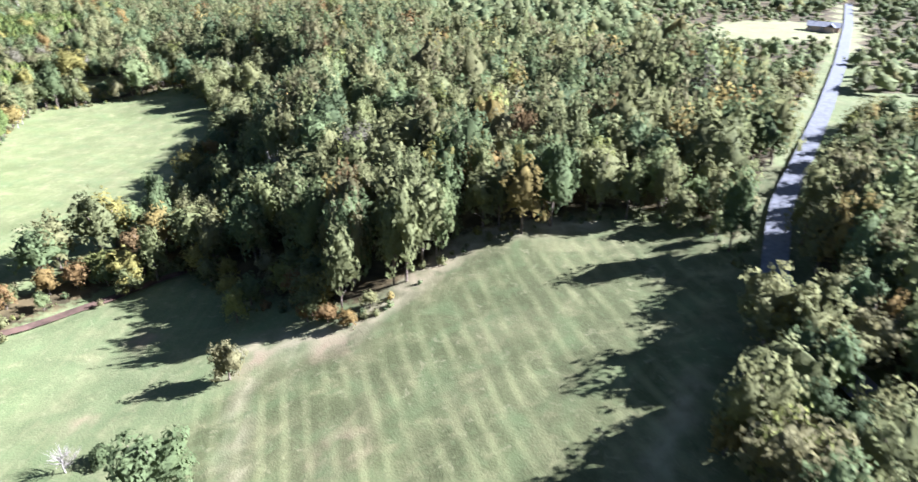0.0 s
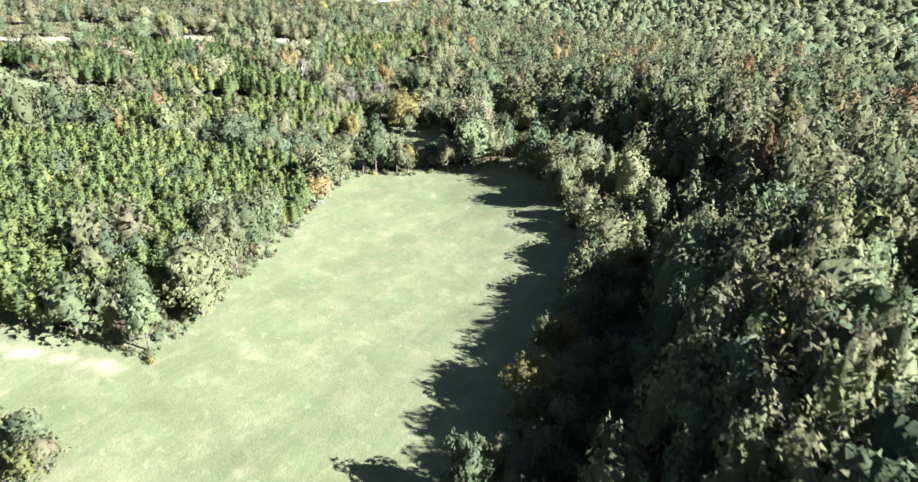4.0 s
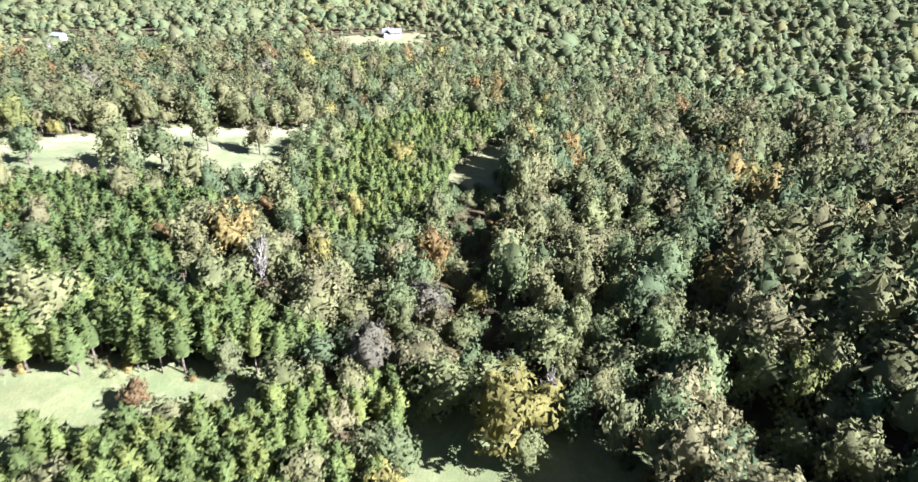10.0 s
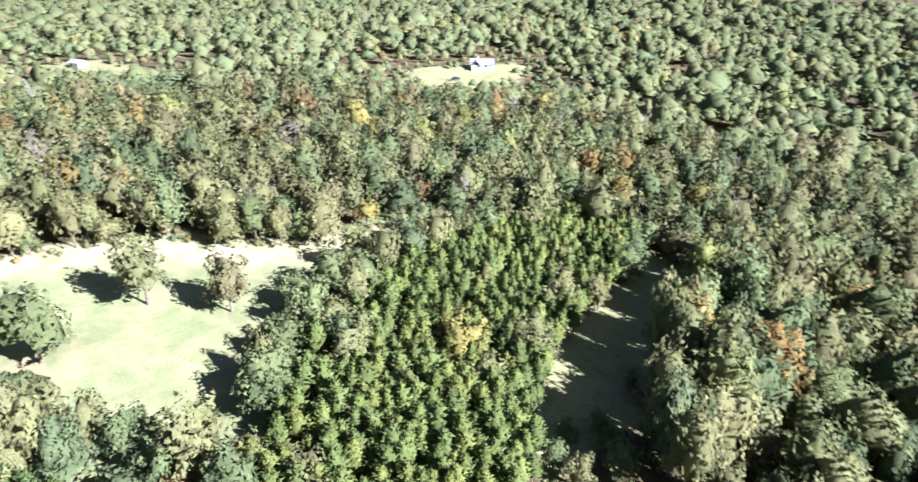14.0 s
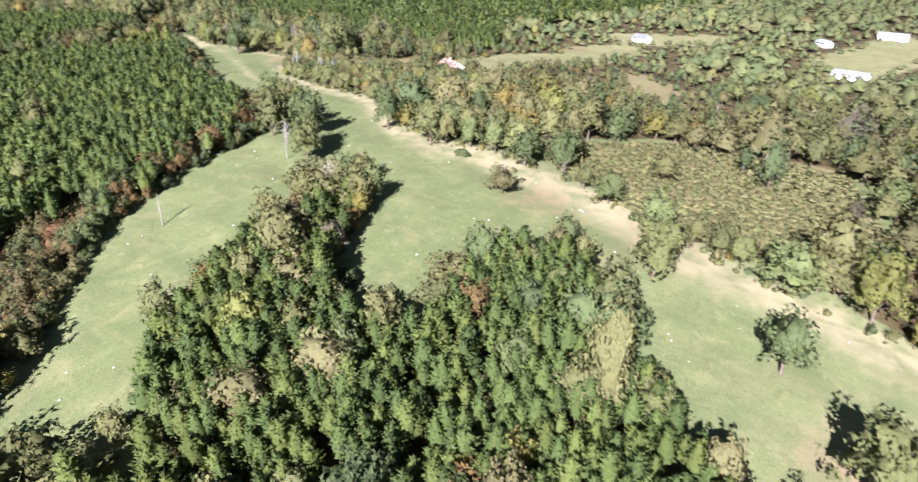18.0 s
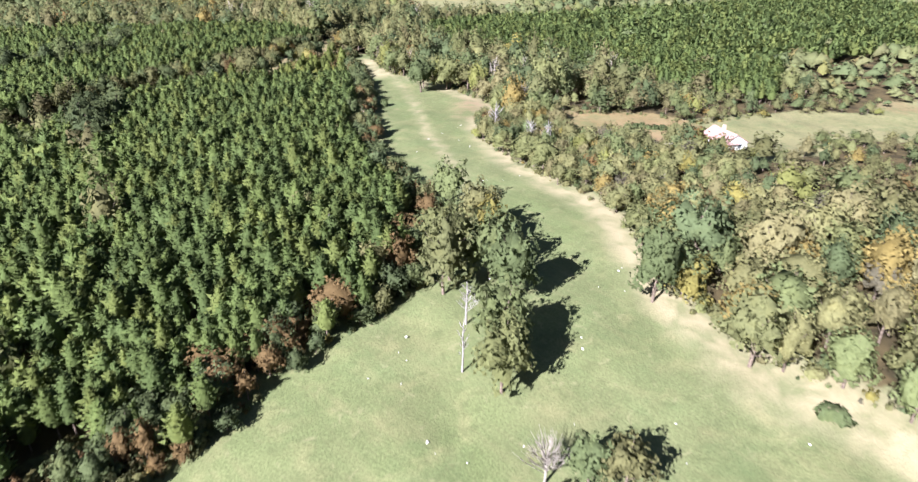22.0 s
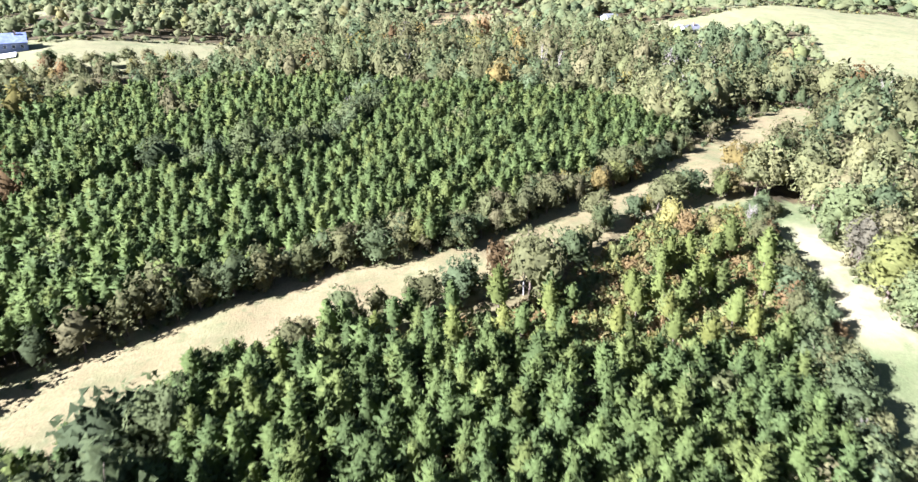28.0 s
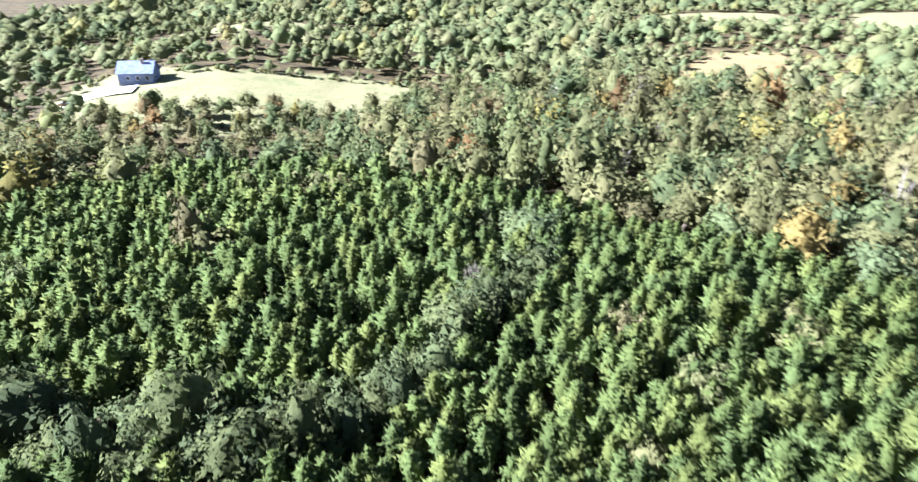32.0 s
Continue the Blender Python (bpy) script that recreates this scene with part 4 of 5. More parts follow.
keep |= (line_distance(bx, by, PINE_GULLY) < 3.4) | (line_distance(bx, by, PINE_CLUMP) < 6.0)
keep &= line_distance(bx, by, PINE_BREAK) > 4.0
lane_side = -ring_depth(bx, by, MOWN_LANE)
keep |= (lane_side > 1) & (lane_side < 10)
keep &= ~in_any(bx, by, SCRUB_LAND) | (rnd.uniform(0, 1, len(bx)) < np.where(in_any(bx, by, SCRUB_LAND[1:2]), 0.6, np.where(in_any(bx, by, SCRUB_LAND[:1]), 0.07, 0.8)))
keep &= ~((bx > -292) & (by > 385) & (patches(bx, by, 15, 71) > 0.85))
keep |= line_distance(bx, by, EDGE_LINE) < 7.5
bx, by, bm = sort_out(bx[keep], by[keep], 1.4)
lofty = np.where((bx > -215) & (by > 118) & (by < 560) | (bx > 25), 17.0, np.where((bx < -425) & (by > 130) & (by < 420) | in_any(bx, by, PINE_LAND) | (by < -140) & (by > -215) & (bx > -420), 9.5, 13.0))
tall = (lofty + 1.3 * patches(bx, by, 55, 13) + rnd.normal(0, 2.9, len(bx))) * np.clip(np.where(lofty > 15, 0.9, 0.72) + bm / 24, 0.6, 1)
bank = line_distance(bx, by, RAVINE_BANK)
tall = np.where(line_distance(bx, by, RAVINE_WEST) < 11, 10.5 + rnd.normal(0, 1.5, len(bx)), tall)
tall = np.where((line_distance(bx, by, RAVINE_CREST) < 17) & (bm > 3), np.select([by < 150, by < 180, by < 262], [24.0, 18.0, 24.0], 18.0) + rnd.normal(0, 1.6, len(bx)), tall)
low_side = np.select([by < 145, by < 188, by < 262, by < 330, by < 362], [11.0, 0.0, 8.0, 4.0, 9.0], 5.0)
tall = np.where(line_distance(bx, by, RAVINE) < low_side, 6.0 + 0.15 * tall, np.where((bank < 9) & (by > 262), 13.0 + rnd.normal(0, 2.0, len(bx)), tall))
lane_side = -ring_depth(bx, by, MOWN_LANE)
tall = np.where((lane_side < 10) | in_any(bx, by, SCRUB_LAND[1:2]), 7.0 + rnd.normal(0, 1.5, len(bx)), tall)
tall = np.where((line_distance(bx, by, ROAD) < 22) & (by < 160), np.where(by < 105, 14, np.where(by < 128, 19, 10)) + rnd.normal(0, 1.5, len(bx)), np.where((bx > 90) & (by > 150), tall * 0.5, tall))
tall = np.where((bx > -525) & (bx < -468) & (by > 150) & (by < 240) | (bx < -525) & (bx > -600) & (by > 205) & (by < 262), 0.7 * tall, tall)
tall = np.where(line_distance(bx, by, [(-276, 512), (-274, 470), (-278, 434)]) < 11, 23.0 + rnd.normal(0, 1.2, len(bx)), tall)
tall = np.where(line_distance(bx, by, [(-228, 300), (-212, 310), (-198, 322)]) < 11, 0.5 * tall, tall)
tall = np.where((bx > -512) & (bx < -478) & (by > 135) & (by < 240) | (bx > -560) & (bx < -500) & (by > 186) & (by < 240), np.minimum(tall, np.where(by < 172, 6.0, 8.0) + rnd.normal(0, 1.2, len(bx))), tall)
tall = np.where((line_distance(bx, by, CREEK) < 17) & (by > 104) & (by < 150) & (bx < -88), np.minimum(tall, 7.5 + rnd.normal(0, 1.2, len(bx))), tall)
pine_edge = (bm < 9) & (line_distance(bx, by, EDGE_LINE) < 9)
tall = np.where(pine_edge, np.minimum(tall, 2.6 + 0.6 * bm + rnd.normal(0, 1.0, len(bx))), tall)
tall = np.where(line_distance(bx, by, [(-258, 388), (-270, 412), (-288, 452)]) < 9, np.minimum(tall, 6.5 + rnd.normal(0, 0.8, len(bx))), tall)
tall = np.where(in_any(bx, by, SCRUB_LAND[2:]), np.minimum(tall, 5.2 + rnd.normal(0, 1.2, len(bx))), tall)
tall = np.where(in_any(bx, by, [ARM_SOUTH]), np.minimum(tall, 7.0 + rnd.normal(0, 0.8, len(bx))), tall)
tall = np.where(in_any(bx, by, [PINES_STAND]), 1.15 * tall, tall)
edge = far_field_margin(bx, by)
tall = tall * np.clip(0.34 + edge / 85, 0.34, 1)
tall = np.where((bx > -440) & (bx < -300) & (by < -150) & (by > -206), np.maximum(tall, 7.0), tall)
tall = np.clip(np.where(line_distance(bx, by, SPINE) > 190, 0.86 * tall, tall), 2.6, 26)
tint = autumn(bx, by, rnd, np.where(in_any(bx, by, [PINES_STAND, PINES_FAR, PINES_RIDGE]), 0.28, np.where((bx > -560) & (bx < -450) & (by > 130) & (by < 280), 0.22, 0.0)))
tint = np.where(in_any(bx, by, SCRUB_LAND[2:])[:, None], picked(HEATH, len(bx), rnd), np.where(in_any(bx, by, SCRUB_LAND[1:2])[:, None], picked(REGROWTH, len(bx), rnd), tint))
tint = np.where(((line_distance(bx, by, PINE_GULLY) < 7) | (line_distance(bx, by, PINE_CLUMP) < 7))[:, None], picked(GREENS[:2] + GREENS[5:], len(bx), rnd) * 0.72, tint)
girth = rnd.uniform(0.7, 1.35, len(bx)) * np.clip(tall / 9.0, 0.62, 1.0)
tint = np.where((pine_edge & (bx < -366))[:, None], picked(GREENS[:2] + GREENS[5:] + RUSTS[1:2] + OLIVES[2:], len(bx), rnd) * 0.85, tint)
# shade of the fringe beside the mown lane, put into its tint
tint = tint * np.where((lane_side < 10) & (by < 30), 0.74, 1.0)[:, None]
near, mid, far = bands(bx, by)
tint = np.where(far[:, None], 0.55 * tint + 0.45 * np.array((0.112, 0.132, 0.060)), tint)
lone = near & (line_distance(bx, by, [(0, 150), (-40, 135), (-90, 160), (-100, 200)]) < 22) | near & (line_distance(bx, by, [(-215, 300), (-245, 350), (-290, 420)]) < 14)
lone_leaf = np.flatnonzero(lone)[:260]
near[lone_leaf] = False
half_bare = (near | mid) & (rnd.uniform(0, 1, len(bx)) < np.where(near, 0.014, 0.02))
near &= ~half_bare
mid &= ~half_bare
for use, twigs, count in ((half_bare & (line_distance(bx, by, SPINE) < 66), 30, 100), (half_bare & (line_distance(bx, by, SPINE) >= 66), 12, 40)):
    shapes = []
    for k in range(4):
        r = np.random.RandomState(70 + k)
        outer = broadleaf_shape(80 + k, 3, 0, 0.03, 14, 0.27)[0]
        shapes.append((surface_leaves(outer, count, 0.024 if count > 100 else 0.04, r, 0.9, -2.0), bare_shape(90 + k, twigs, 0.42)))
    woods("half_bare_woods", "pale grey half-bare trees scattered through the woods", "bare trees", shapes, bx[use], by[use], 0.85 * tall[use], 0.45 * tall[use] + 2.5, picked(GREYS, int(use.sum()), rnd), 14, GREY_BARK)
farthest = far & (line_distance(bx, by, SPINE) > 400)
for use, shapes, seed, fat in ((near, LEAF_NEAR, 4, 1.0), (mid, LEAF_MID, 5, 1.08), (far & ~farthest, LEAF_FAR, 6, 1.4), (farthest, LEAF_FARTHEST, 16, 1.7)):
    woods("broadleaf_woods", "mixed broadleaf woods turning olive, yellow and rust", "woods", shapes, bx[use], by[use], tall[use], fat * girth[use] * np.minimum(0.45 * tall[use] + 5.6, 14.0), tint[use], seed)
leaf_kinds = []
for palette, word in ((GREENS, "full green broadleaf tree in the mixed woods"), (OLIVES, "olive-green broadleaf tree turning in autumn"), (YELLOWS, "broadleaf tree with yellow autumn leaves"), (RUSTS, "broadleaf tree with rust-brown autumn leaves"), (GREYS, "half-bare greyish broadleaf tree in autumn")):
    leaf_kinds.append([tree_kind("broadleaf_tree", word, "tree", *LEAF_NEAR[k], palette[k % len(palette)]) for k in range(4)])


def colour_band(c):
    best, which = 1e9, 0
    for k, palette in enumerate((GREENS, OLIVES, YELLOWS, RUSTS, GREYS)):
        for p in palette:
            e = sum((a - b) ** 2 for a, b in zip(c, p))
            if e < best:
                best, which = e, k
    return which


for i in lone_leaf:
    plant(leaf_kinds[colour_band(tint[i])][i % 4], bx[i], by[i], tall[i], girth[i] * min(0.45 * tall[i] + 5.6, 14.0), (i * 41) % 360, "trees of the mixed woods")

# brush along the edges of the open land, and young regrowth
BUSH = [bush_shape(s, 1, 110, 0.085) for s in range(6)]
BUSH_FAR = [bush_shape(10 + s, 1, 18, 0.18) for s in range(4)]
ex, ey = [], []
for ring, _ in OPEN_LAND[:13]:
    for (ax, ay), (cx, cy) in zip(ring, ring[1:] + ring[:1]):
        k = max(1, int(math.hypot(cx - ax, cy - ay) / 0.55))
        for i in range(k):
            ex.append(ax + (cx - ax) * i / k + rnd.normal(0, 3.0))
            ey.append(ay + (cy - ay) * i / k + rnd.normal(0, 3.0))
for (ax, ay), (cx, cy) in zip(CREEK, CREEK[1:]):
    for i in range(22):
        ex.append(ax + (cx - ax) * i / 22 + rnd.normal(0, 3.4))
        ey.append(ay + (cy - ay) * i / 22 + rnd.normal(0, 3.4))
sx, sy = scatter(-540, -290, 0, 380, 1.9, 0.48, 51)
keep = in_any(sx, sy, SCRUB_LAND)
ex, ey = np.concatenate([ex, sx[keep]]), np.concatenate([ey, sy[keep]])
m = open_margin(ex, ey)
keep = (m > 1.4) & in_reach(ex, ey)
ex, ey, m = ex[keep], ey[keep], m[keep]
tall = np.clip(0.7 + 0.4 * m + rnd.normal(0, 0.7, len(ex)), 0.5, 3.2)
tall = np.where(in_any(ex, ey, SCRUB_LAND[:1]), 0.5 * tall, tall)
wide = tall * rnd.uniform(0.8, 1.2, len(ex)) + np.where(in_any(ex, ey, SCRUB_LAND[:1]), 1.9, 0.0)
tint = autumn(ex, ey, rnd, 0.08)
tint = np.where(in_any(ex, ey, SCRUB_LAND[:1])[:, None], picked(CUTOVER, len(ex), rnd), tint)
tint = np.where(in_any(ex, ey, SCRUB_LAND[2:])[:, None], picked(HEATH, len(ex), rnd), np.where(in_any(ex, ey, SCRUB_LAND[1:2])[:, None], picked(REGROWTH, len(ex), rnd), tint))
d = line_distance(ex, ey, SPINE)
for use, shapes in ((d < 95, BUSH), (d >= 95, BUSH_FAR)):
    woods("edge_brush", "tangled olive and rust-brown brush along the meadow edges", "brush", [(b, None) for b in shapes], ex[use], ey[use], tall[use], wide[use], tint[use], 9)

# ---- single trees in the open ----
MEADOW_TREES = [(-33, 116, 5.5, 6, 3, 0), (-28, 114, 4, 5, 3, 2), (-38, 118, 6.5, 6, 3, 1), (-24, 119, 5, 5, 1, 0), (-49, 69, 14.5, 16, 0, 1), (51, 89, 12, 9, 2, 0), (-50, 101, 9.5, 9, 1, 1), (-56, 122, 10, 7, 2, 2), (-50, 130, 7, 4, 0, 3), (36, 70, 7, 7, 2, 1)]
STAND_TREES = [(-412, 257, 9, 8, 1, 0), (-409, 254, 8, 7, 0, 1), (-388, 257, 7, 6, 3, 1), (-384, 259, 7.5, 6, 4, 0), (-402, 266, 8, 6.5, 2, 1), (-396, 269, 7.5, 6, 2, 3), (-404, 262, 8, 7, 1, 3), (-390, 271, 6.5, 5.5, 3, 2), (-366, 266, 8, 6, 4, 1), (-358, 262, 7.5, 6, 3, 0), (-350, 266, 8, 7, 1, 0), (-344, 272, 8, 7, 2, 2), (-352, 272, 7, 6, 4, 2)]
CREEK_TREES = [(-88, 155, 15, 13, 2, 1), (-85, 166, 15, 12, 1, 0), (-92, 148, 12, 11, 3, 1), (-80, 176, 15, 11, 1, 3), (-303, 285, 13, 9, 0, 1), (-308, 283, 12, 9, 1, 2), (-284, 313, 7, 7, 3, 1), (-226, 345, 21, 20, 2, 0), (-223, 342, 10, 9, 0, 2), (-91, 140, 12, 11, 2, 0), (-98, 141, 10, 9, 2, 2), (-104, 138, 9, 8, 3, 0), (-82, 215, 13, 8, 2, 1), (-141, 318, 13, 13, 2, 0), (-134, 316, 11, 11, 2, 2), (-200, 308, 11, 9, 2, 3)]
HILL_TREES = [(-344, -196, 8, 9, 0, 1), (-352, -194, 7, 8, 1, 2), (-360, -196, 8, 9, 1, 0), (-367, -198, 7, 9, 0, 0), (-374, -202, 8, 9, 0, 3), (-381, -206, 7, 8, 1, 1)]
HIGH_TREES = [(-394, 361, 11, 10, 0, 1), (-374, 376, 14, 12.5, 0, 2), (-366, 385, 15, 13, 0, 0), (-372, 408, 14.5, 12, 0, 3), (-359, 419, 12, 11, 1, 1), (-410, 334, 13, 11, 0, 2), (-426, 290, 6.5, 9, 1, 1)]
OAKS = [(-417, 232, 15.5, 13, 0, 0), (-413, 236, 13, 11, 0, 2), (-423, 212, 16, 13, 0, 3), (-429, 222, 15, 13, 0, 1), (-427, 209, 16, 15, 0, 2), (-433, 213, 15, 13, 0, 0), (-448, 237, 15, 12.5, 0, 1), (-444, 256, 13, 14, 0, 3), (-443, 200, 14, 13, 1, 0), (-440, 206, 12, 9, 2, 3), (-447, 186, 14, 12, 0, 0), (-521, 84, 15, 16, 0, 1), (-532, 87, 15, 16, 0, 2), (-534, 49, 13, 14, 0, 0), (-527, 78, 13, 14, 0, 3)]
KINDS_OPEN = ("full green tree", "olive-green autumn tree", "yellow autumn tree", "rust-brown autumn tree", "half-bare greyish autumn tree")
for trees, where, group in (
    (MEADOW_TREES, "at the edge of the striped meadow", "trees of the striped meadow"), (STAND_TREES, "at the tip of the pine stand", "trees round the pine stand"),
    (CREEK_TREES, "beside the creek and the long meadow", "trees along the creek"), (HILL_TREES, "on the grassy slope below the house", "trees on the house hill"),
    (HIGH_TREES, "standing in the high meadow", "trees in the high meadow"), (OAKS, "in the open grass of the high meadow", "oaks in the high meadow"),
):
    for x, y, tall, broad, palette, shape in trees:
        ob = plant(leaf_kinds[palette][shape], x, y, (1.2 if trees is HIGH_TREES else 1.0) * tall, (1.25 if trees is HIGH_TREES else 1.0 if trees is OAKS else 1.16) * broad, (x * 37 + y * 11) % 360)
        tagged(ob, KINDS_OPEN[palette] + " " + where, "tree", group)
bush_kind = tagged(new("bush"), "rounded dark green bush in the meadow", "bush")
bush_form = bush_shape(91, 2, 420, 0.10)
bush_leaf = new("foliage", mesh_from("foliage", *bush_form, np.tile(np.array(GREENS[1]), (len(bush_form[0]), 1)), [FOLIAGE]))
bush_leaf.parent = bush_kind
for x, y, tall, broad in ((-65, 80, 3.5, 3.6), (-374, 283, 4, 4.4), (-372, 294, 4.6, 4), (-366, 291, 3.6, 3.6), (-366, 370, 4.2, 4.4), (-365, 378, 2.4, 3.5), (-362, 380, 3.2, 4.2), (-358, 382, 3.4, 3.4), (-442, 268, 2.2, 3.4), (-390, 269, 4.4, 4), (-496, 94, 3.2, 3.0)):
    plant(bush_kind, x, y, tall, broad, (x * 31) % 360, "bushes in the meadows")
snag_kinds = [tree_kind("dead_tree", "bare weathered dead tree with pale bark", "dead tree", None, bare_shape(s, 13 + 5 * s, 0.22 + 0.1 * (s > 0)), None, PALE_BARK) for s in range(3)]
snag_kinds.append(tree_kind("bare_tree", "pale leafless tree with a dense mass of fine twigs", "bare tree", None, bare_shape(7, 110, 0.6), None, PALE_BARK))
snag_kinds.append(tree_kind("bare_tree", "grey leafless shrub with fine twigs in the meadow", "bare tree", None, bare_shape(8, 50, 0.6), None, GREY_BARK))
for x, y, tall, broad, k in ((-370, 231, 7.5, 7.5, 0), (-412, 229, 9, 8, 0), (-420, 221, 8, 10, 1), (-121, 103, 8, 13, 3), (-115, 98, 7, 12, 3), (-125, 98, 7, 12, 3), (-70, 77, 4, 8, 4), (-106, 108, 6, 8, 3), (-187, 192, 9, 10, 1), (-190, 186, 8, 10, 2), (-203, 262, 8, 9, 1), (-205, 268, 7, 9, 1),
                            (-406, 250, 5, 9, 4), (-426, 290, 8.5, 8, 1), (-499, 148, 10, 14, 2), (-495, 166, 9, 11, 2), (-498, 170, 9, 10, 1), (-417, 186, 9, 9, 1), (-476, 21, 8, 7, 0)):
    plant(snag_kinds[k], x, y, tall, broad, (x * 53) % 360, "dead trees")

# ---- houses and small things ----
WHITE_WALL = plain_material("white_siding", (0.55, 0.54, 0.51), (0.68, 0.67, 0.64), 1.2, 0.7)
BRICK_WALL = plain_material("tan_brick", (0.28, 0.20, 0.15), (0.40, 0.31, 0.24), 0.8, 0.85)
BLUE_WALL = plain_material("slate_blue_siding", (0.12, 0.15, 0.25), (0.19, 0.22, 0.33), 1.2, 0.75)
ROSE_ROOF = plain_material("rose_shingle_roof", (0.23, 0.135, 0.115), (0.31, 0.20, 0.175), 1.5, 0.9)
GREY_ROOF = plain_material("grey_shingle_roof", (0.10, 0.10, 0.105), (0.17, 0.17, 0.175), 1.5, 0.9)
SLATE_ROOF = plain_material("slate_blue_roof", (0.10, 0.12, 0.20), (0.17, 0.20, 0.31), 1.5, 0.8)
METAL_ROOF = plain_material("pale_metal_roof", (0.17, 0.175, 0.18), (0.25, 0.255, 0.26), 2.0, 0.45)
PANE = plain_material("dark_window_glass", (0.02, 0.025, 0.03), (0.05, 0.06, 0.07), 1.0, 0.08)
CONCRETE = plain_material("pale_concrete", (0.45, 0.43, 0.40), (0.62, 0.60, 0.56), 2.0, 0.9)
PAINT_DARK = plain_material("dark_car_paint", (0.02, 0.022, 0.03), (0.04, 0.042, 0.05), 1.0, 0.2)
PAINT_WHITE = plain_material("white_car_paint", (0.6, 0.6, 0.6), (0.72, 0.72, 0.72), 1.0, 0.25)
RUBBER = plain_material("tyre_rubber", (0.02, 0.02, 0.02), (0.04, 0.04, 0.04), 0.2, 0.9)


def part(name, bm, mat, parent, label=""):
    me = bpy.data.meshes.new(name)
    bm.to_mesh(me)
    bm.free()
    me.materials.append(mat)
    ob = new(name, me)
    ob.parent = parent
    return tagged(ob, label)


def box(x0, x1, y0, y1, z0, z1, bevel=0.0):
    bm = bmesh.new()
    bmesh.ops.create_cube(bm, size=1.0)
    for v in bm.verts:
        v.co = ((x0 + x1) / 2 + v.co.x * (x1 - x0), (y0 + y1) / 2 + v.co.y * (y1 - y0), (z0 + z1) / 2 + v.co.z * (z1 - z0))
    if bevel:
        bmesh.ops.bevel(bm, geom=bm.edges[:], offset=bevel, segments=2, affect="EDGES")
    return bm


def gable(w, d, z0, rise, over=0.5, thick=0.18, cx=0.0, cy=0.0, turned=False):
    """A pitched roof with thickness over a plan w by d, its ridge along x, or along y when turned."""
    bm = bmesh.new()
    hw, hd = w / 2 + over, d / 2 + over
    drop = over * rise / (d / 2)
    ring = []
    for x in (-hw, hw):
        pts = [(x, -hd, z0 - drop), (x, 0, z0 + rise), (x, hd, z0 - drop), (x, hd, z0 - drop - thick), (x, 0, z0 + rise - thick), (x, -hd, z0 - drop - thick)]
        ring.append([bm.verts.new((cx - p[1], cy + p[0], p[2]) if turned else (cx + p[0], cy + p[1], p[2])) for p in pts])
    a, b = ring
    for i in range(6):
        j = (i + 1) % 6
        bm.faces.new((a[i], a[j], b[j], b[i]))
    for r in (a, b):
        bm.faces.new((r[0], r[1], r[4], r[5]))
        bm.faces.new((r[1], r[2], r[3], r[4]))
    bmesh.ops.recalc_face_normals(bm, faces=bm.faces[:])
    return bm


def walls(w, d, high, rise):
    """House walls with their two gable peaks."""
    bm = bmesh.new()
    pts = [(-w / 2, -d / 2), (w / 2, -d / 2), (w / 2, d / 2), (-w / 2, d / 2)]
    low = [bm.verts.new((x, y, -1.0)) for x, y in pts]
    top = [bm.verts.new((x, y, high)) for x, y in pts]
    east, west = bm.verts.new((w / 2, 0, high + rise - 0.2)), bm.verts.new((-w / 2, 0, high + rise - 0.2))
    bm.faces.new((low[0], low[1], top[1], top[0]))
    bm.faces.new((low[2], low[3], top[3], top[2]))
    bm.faces.new((low[1], low[2], top[2], east, top[1]))
    bm.faces.new((low[3], low[0], top[0], west, top[3]))
    bm.faces.new((top[0], top[1], east, west))
    bm.faces.new((top[2], top[3], west, east))
    bmesh.ops.recalc_face_normals(bm, faces=bm.faces[:])
    return bm


def window(parent, x, y, z, w, h, along_x=True, out=1):
    t = 0.08
    if along_x:
        frame_box = box(x - w / 2 - 0.1, x + w / 2 + 0.1, y - t * (out < 0), y + t * (out > 0), z - 0.1, z + h + 0.1)
        pane_box = box(x - w / 2, x + w / 2, min(y, y + out * (t + 0.02)), max(y, y + out * (t + 0.02)), z, z + h)
    else:
        frame_box = box(x - t * (out < 0), x + t * (out > 0), y - w / 2 - 0.1, y + w / 2 + 0.1, z - 0.1, z + h + 0.1)
        pane_box = box(min(x, x + out * (t + 0.02)), max(x, x + out * (t + 0.02)), y - w / 2, y + w / 2, z, z + h)
    win = part("window", frame_box, WHITE_WALL, parent)
    part("pane", pane_box, PANE, win)


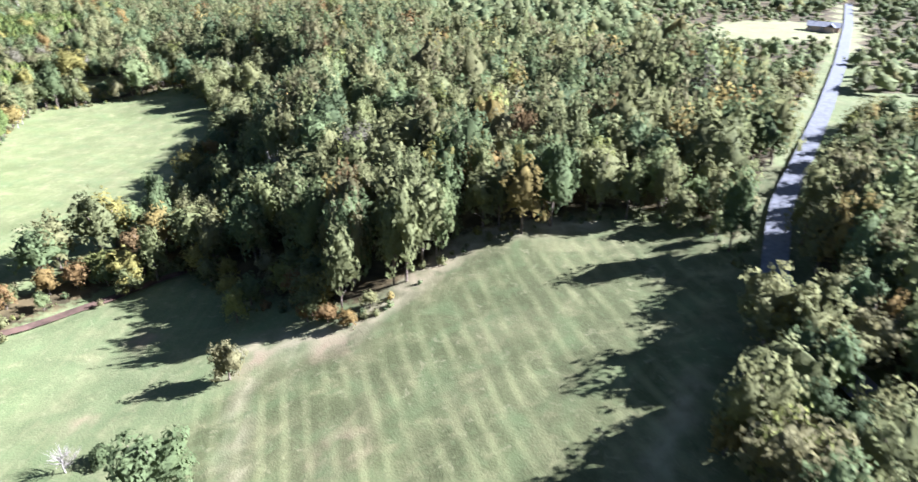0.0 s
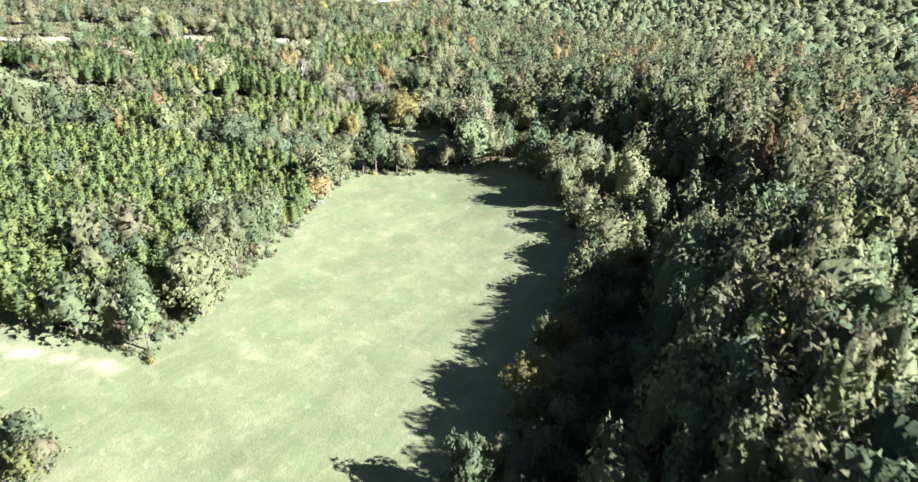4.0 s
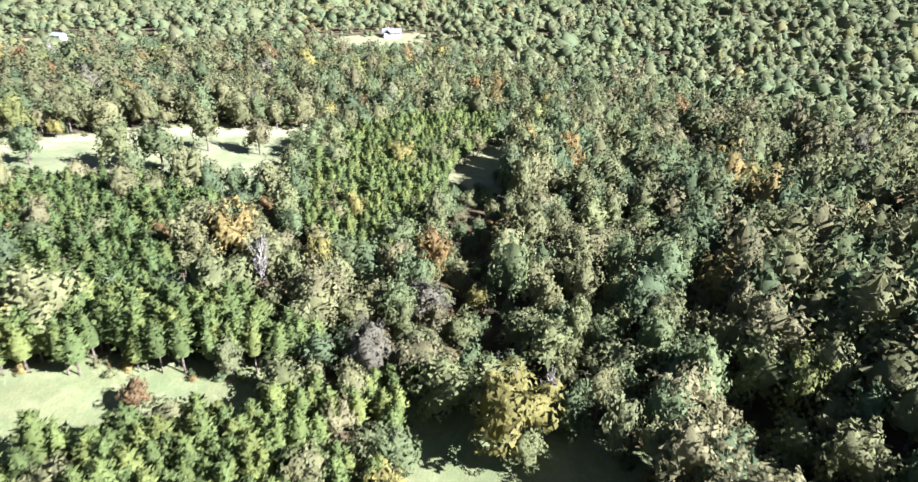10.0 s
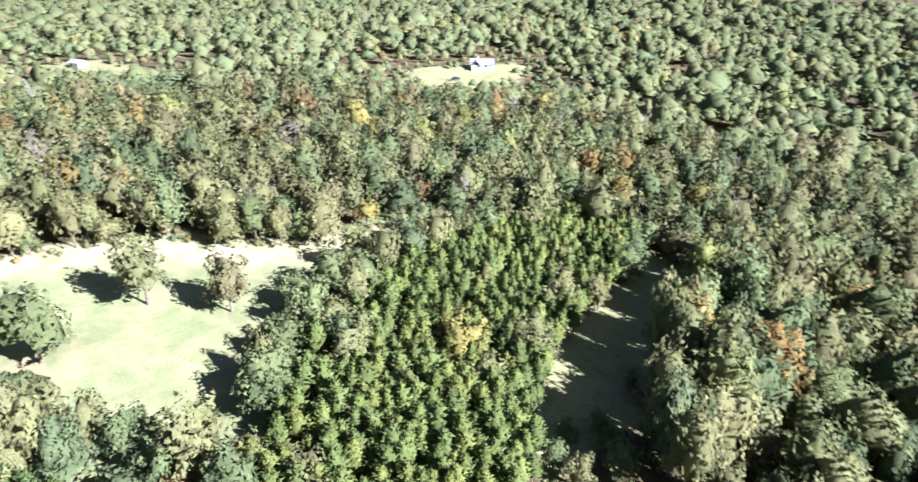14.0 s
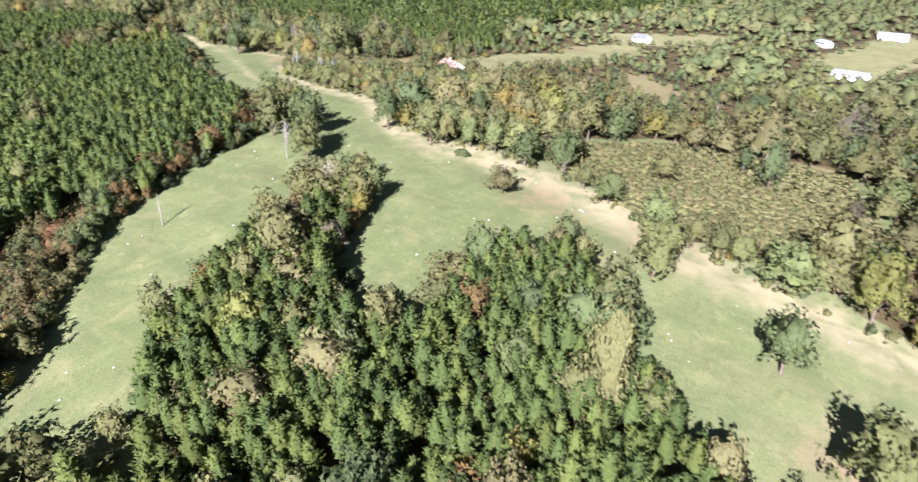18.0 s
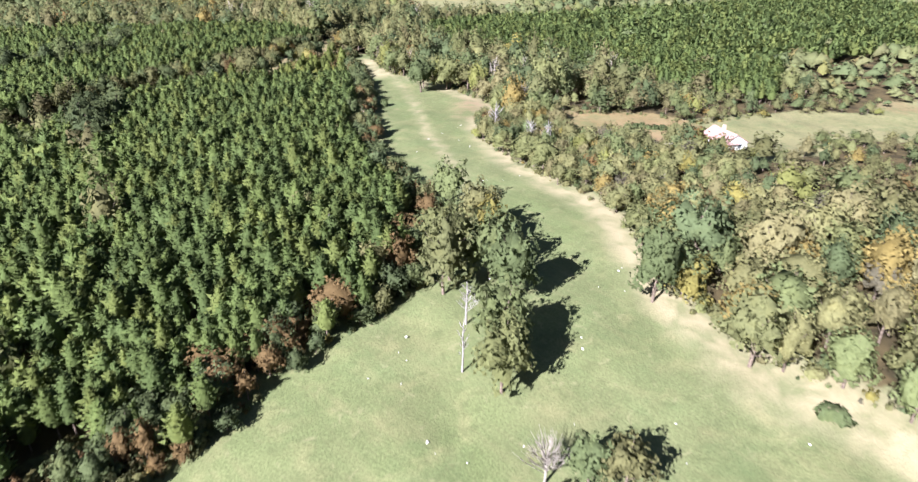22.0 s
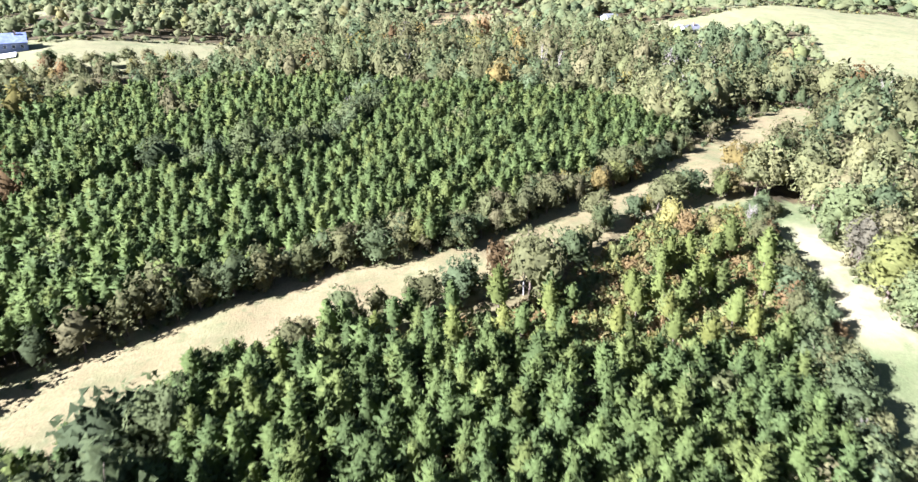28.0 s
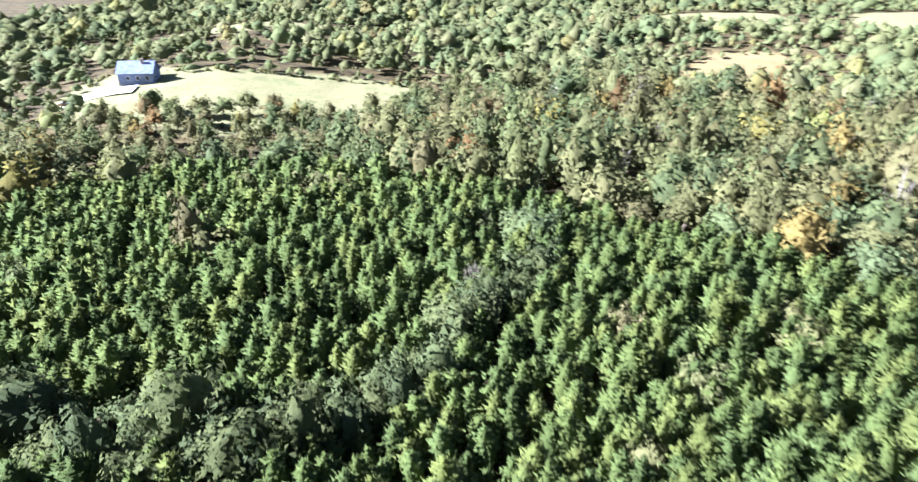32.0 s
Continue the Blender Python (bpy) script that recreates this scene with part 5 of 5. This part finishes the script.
def house(label, x, y, spin, w, d, high, rise, wall_mat, roof_mat, wing=0.0, chimney=True, category="house"):
    root = tagged(new("house"), label, category)
    part("wall", walls(w, d, high, rise), wall_mat, root)
    part("roof", gable(w, d, high, rise), roof_mat, root)
    if wing:
        part("wing_wall", box(wing - 2.6, wing + 2.6, -d / 2 - 3.5, -d / 2 + 0.5, -1.0, high + 0.02), wall_mat, root)
        part("wing_roof", gable(d / 2 + 4.2, 5.2, high + 0.03, rise * 0.8, 0.5, 0.18, wing, -d / 4 - 1.8, True), roof_mat, root)
    if chimney:
        part("chimney", box(-w * 0.22, -w * 0.22 + 0.9, 0.4, 1.2, high, high + rise + 0.9), BRICK_WALL, root)
    storeys = 2 if high > 4.5 else 1
    for s in range(storeys):
        for k in range(int(w // 3.4)):
            wx = -w / 2 + 1.9 + k * 3.3
            for side in (-1, 1):
                if wing and side < 0 and abs(wx - wing) < 3.4:
                    continue
                if s == 0 and k == 1 and side < 0:
                    part("door", box(wx - 0.5, wx + 0.5, side * d / 2 - 0.1, side * d / 2 + 0.06, 0.1, 2.2), BRICK_WALL, root)
                else:
                    window(root, wx, side * d / 2, 0.9 + s * 2.7, 1.1, 1.3, True, side)
        for side in (-1, 1):
            window(root, side * w / 2, d * 0.2, 0.9 + s * 2.7, 1.1, 1.3, False, side)
    root.matrix_world = pose(x, y, float(height(x, y)) + 0.3, 0, 0, spin)
    return root


def car(label, x, y, spin, paint):
    root = tagged(new("car"), label, "car")
    part("body", box(-2.2, 2.2, -0.9, 0.9, 0.35, 0.95, 0.12), paint, root)
    part("cabin", box(-1.3, 1.0, -0.8, 0.8, 0.93, 1.5, 0.18), PANE, root)
    for wx in (-1.4, 1.4):
        for wy in (-0.88, 0.88):
            bm = bmesh.new()
            bmesh.ops.create_cone(bm, cap_ends=True, segments=14, radius1=0.34, radius2=0.34, depth=0.22, matrix=pose(wx, wy, 0.34, 90, 0, 0))
            part("wheel", bm, RUBBER, root)
    root.matrix_world = pose(x, y, float(height(x, y)) + 0.35, 0, 0, spin)


house("white house with a faded rose shingle roof beside a field", -547, 198, 62, 11, 8, 2.8, 2.4, WHITE_WALL, ROSE_ROOF, 3.2)
house("large slate-blue house with a steep roof on a grassy hill", -322, -226, 14, 12, 8.5, 3.6, 3.4, BLUE_WALL, SLATE_ROOF, -2.6)
house("low white building with a pale metal roof among oaks", -583, 36, 30, 12, 7, 2.8, 1.5, WHITE_WALL, METAL_ROOF, 0, False)
house("grey-roofed farmhouse at the edge of pale fields", -676, -235, 20, 14, 8, 3.0, 2.2, WHITE_WALL, GREY_ROOF, 3.0)
house("white cottage with a grey roof in a forest clearing", -463, 654, 35, 13, 8, 3.0, 2.4, WHITE_WALL, GREY_ROOF, -3.0)
house("long pale-roofed building in a distant clearing", -822, 374, 80, 17, 8, 3.0, 1.6, WHITE_WALL, METAL_ROOF, 0, False, "building")
house("white house with a grey roof on a distant hill", -797, 399, 60, 14, 8, 3.0, 2.2, WHITE_WALL, GREY_ROOF, 3.0)
house("small white shed with a metal roof at the wood edge", -603, 500, 15, 7, 5, 2.5, 1.2, WHITE_WALL, METAL_ROOF, 0, False, "shed")
house("low brick house with a grey roof beside the road", 205, 418, -28, 18, 9, 3.0, 2.2, BRICK_WALL, GREY_ROOF, 4.0)
house("small white cottage beside a bare strip of ground", -720, 235, 70, 10, 7, 2.8, 1.9, WHITE_WALL, GREY_ROOF, 0, False)
house("white shed with a pale metal roof among trees", -769, 337, 40, 9, 6, 2.7, 1.4, WHITE_WALL, METAL_ROOF, 0, False, "shed")
house("long low building with a pale metal roof in the woods", -671, 357, 75, 16, 7, 2.8, 1.3, WHITE_WALL, METAL_ROOF, 0, False, "building")
house("small white house among trees by the far fields", -658, -302, 15, 10, 7, 2.8, 1.9, WHITE_WALL, GREY_ROOF, 0, False)
car("dark parked car on a dry yard", -457, 622, 40, PAINT_DARK)
car("white parked car in a farm yard", -668, -243, 70, PAINT_WHITE)
drive = tagged(ribbon("driveway", [(-306, -202), (-310, -208), (-316, -214), (-326, -216)], 4.0, 0.35, CONCRETE), "pale concrete driveway at the hill house", "driveway", kind="structure")

# hedge of clipped shrubs along the brown field
for i in range(13):
    f = i / 12
    plant(bush_kind, -541 - 17 * f, 168 + 20 * f, 1.9 + 0.3 * ((i * 7) % 3), 2.3, i * 50, "hedge shrubs by the white house")

# pale stones scattered in the high meadow
stone_me = bpy.data.meshes.new("field_stone")
bm = bmesh.new()
bmesh.ops.create_icosphere(bm, subdivisions=1, radius=0.32)
for v in bm.verts:
    v.co *= 1 + 0.3 * noise.noise(v.co * 4)
    v.co.z *= 0.45
bm.to_mesh(stone_me)
bm.free()
stone_me.materials.append(STONE)
srnd = random.Random(5)
placed = 0
while placed < 120:
    sx, sy = srnd.uniform(-500, -315), srnd.uniform(120, 420)
    if ring_depth(np.array([sx]), np.array([sy]), MEADOW_HIGH)[0] > 2.5:
        ob = tagged(new("field_stone", stone_me), "small pale stone lying in the grass", "stone", "stones in the high meadow")
        k = srnd.uniform(0.3, 0.85)
        ob.matrix_world = pose(sx, sy, float(height(sx, sy)) + 0.1, 0, 0, srnd.uniform(0, 360)) @ Matrix.Diagonal((k, k * srnd.uniform(0.6, 1), k, 1))
        placed += 1

for kinds in (pine_kinds, *leaf_kinds, [bush_kind], snag_kinds):
    for ob in kinds:
        for o in (*ob.children_recursive, ob):
            bpy.data.objects.remove(o)
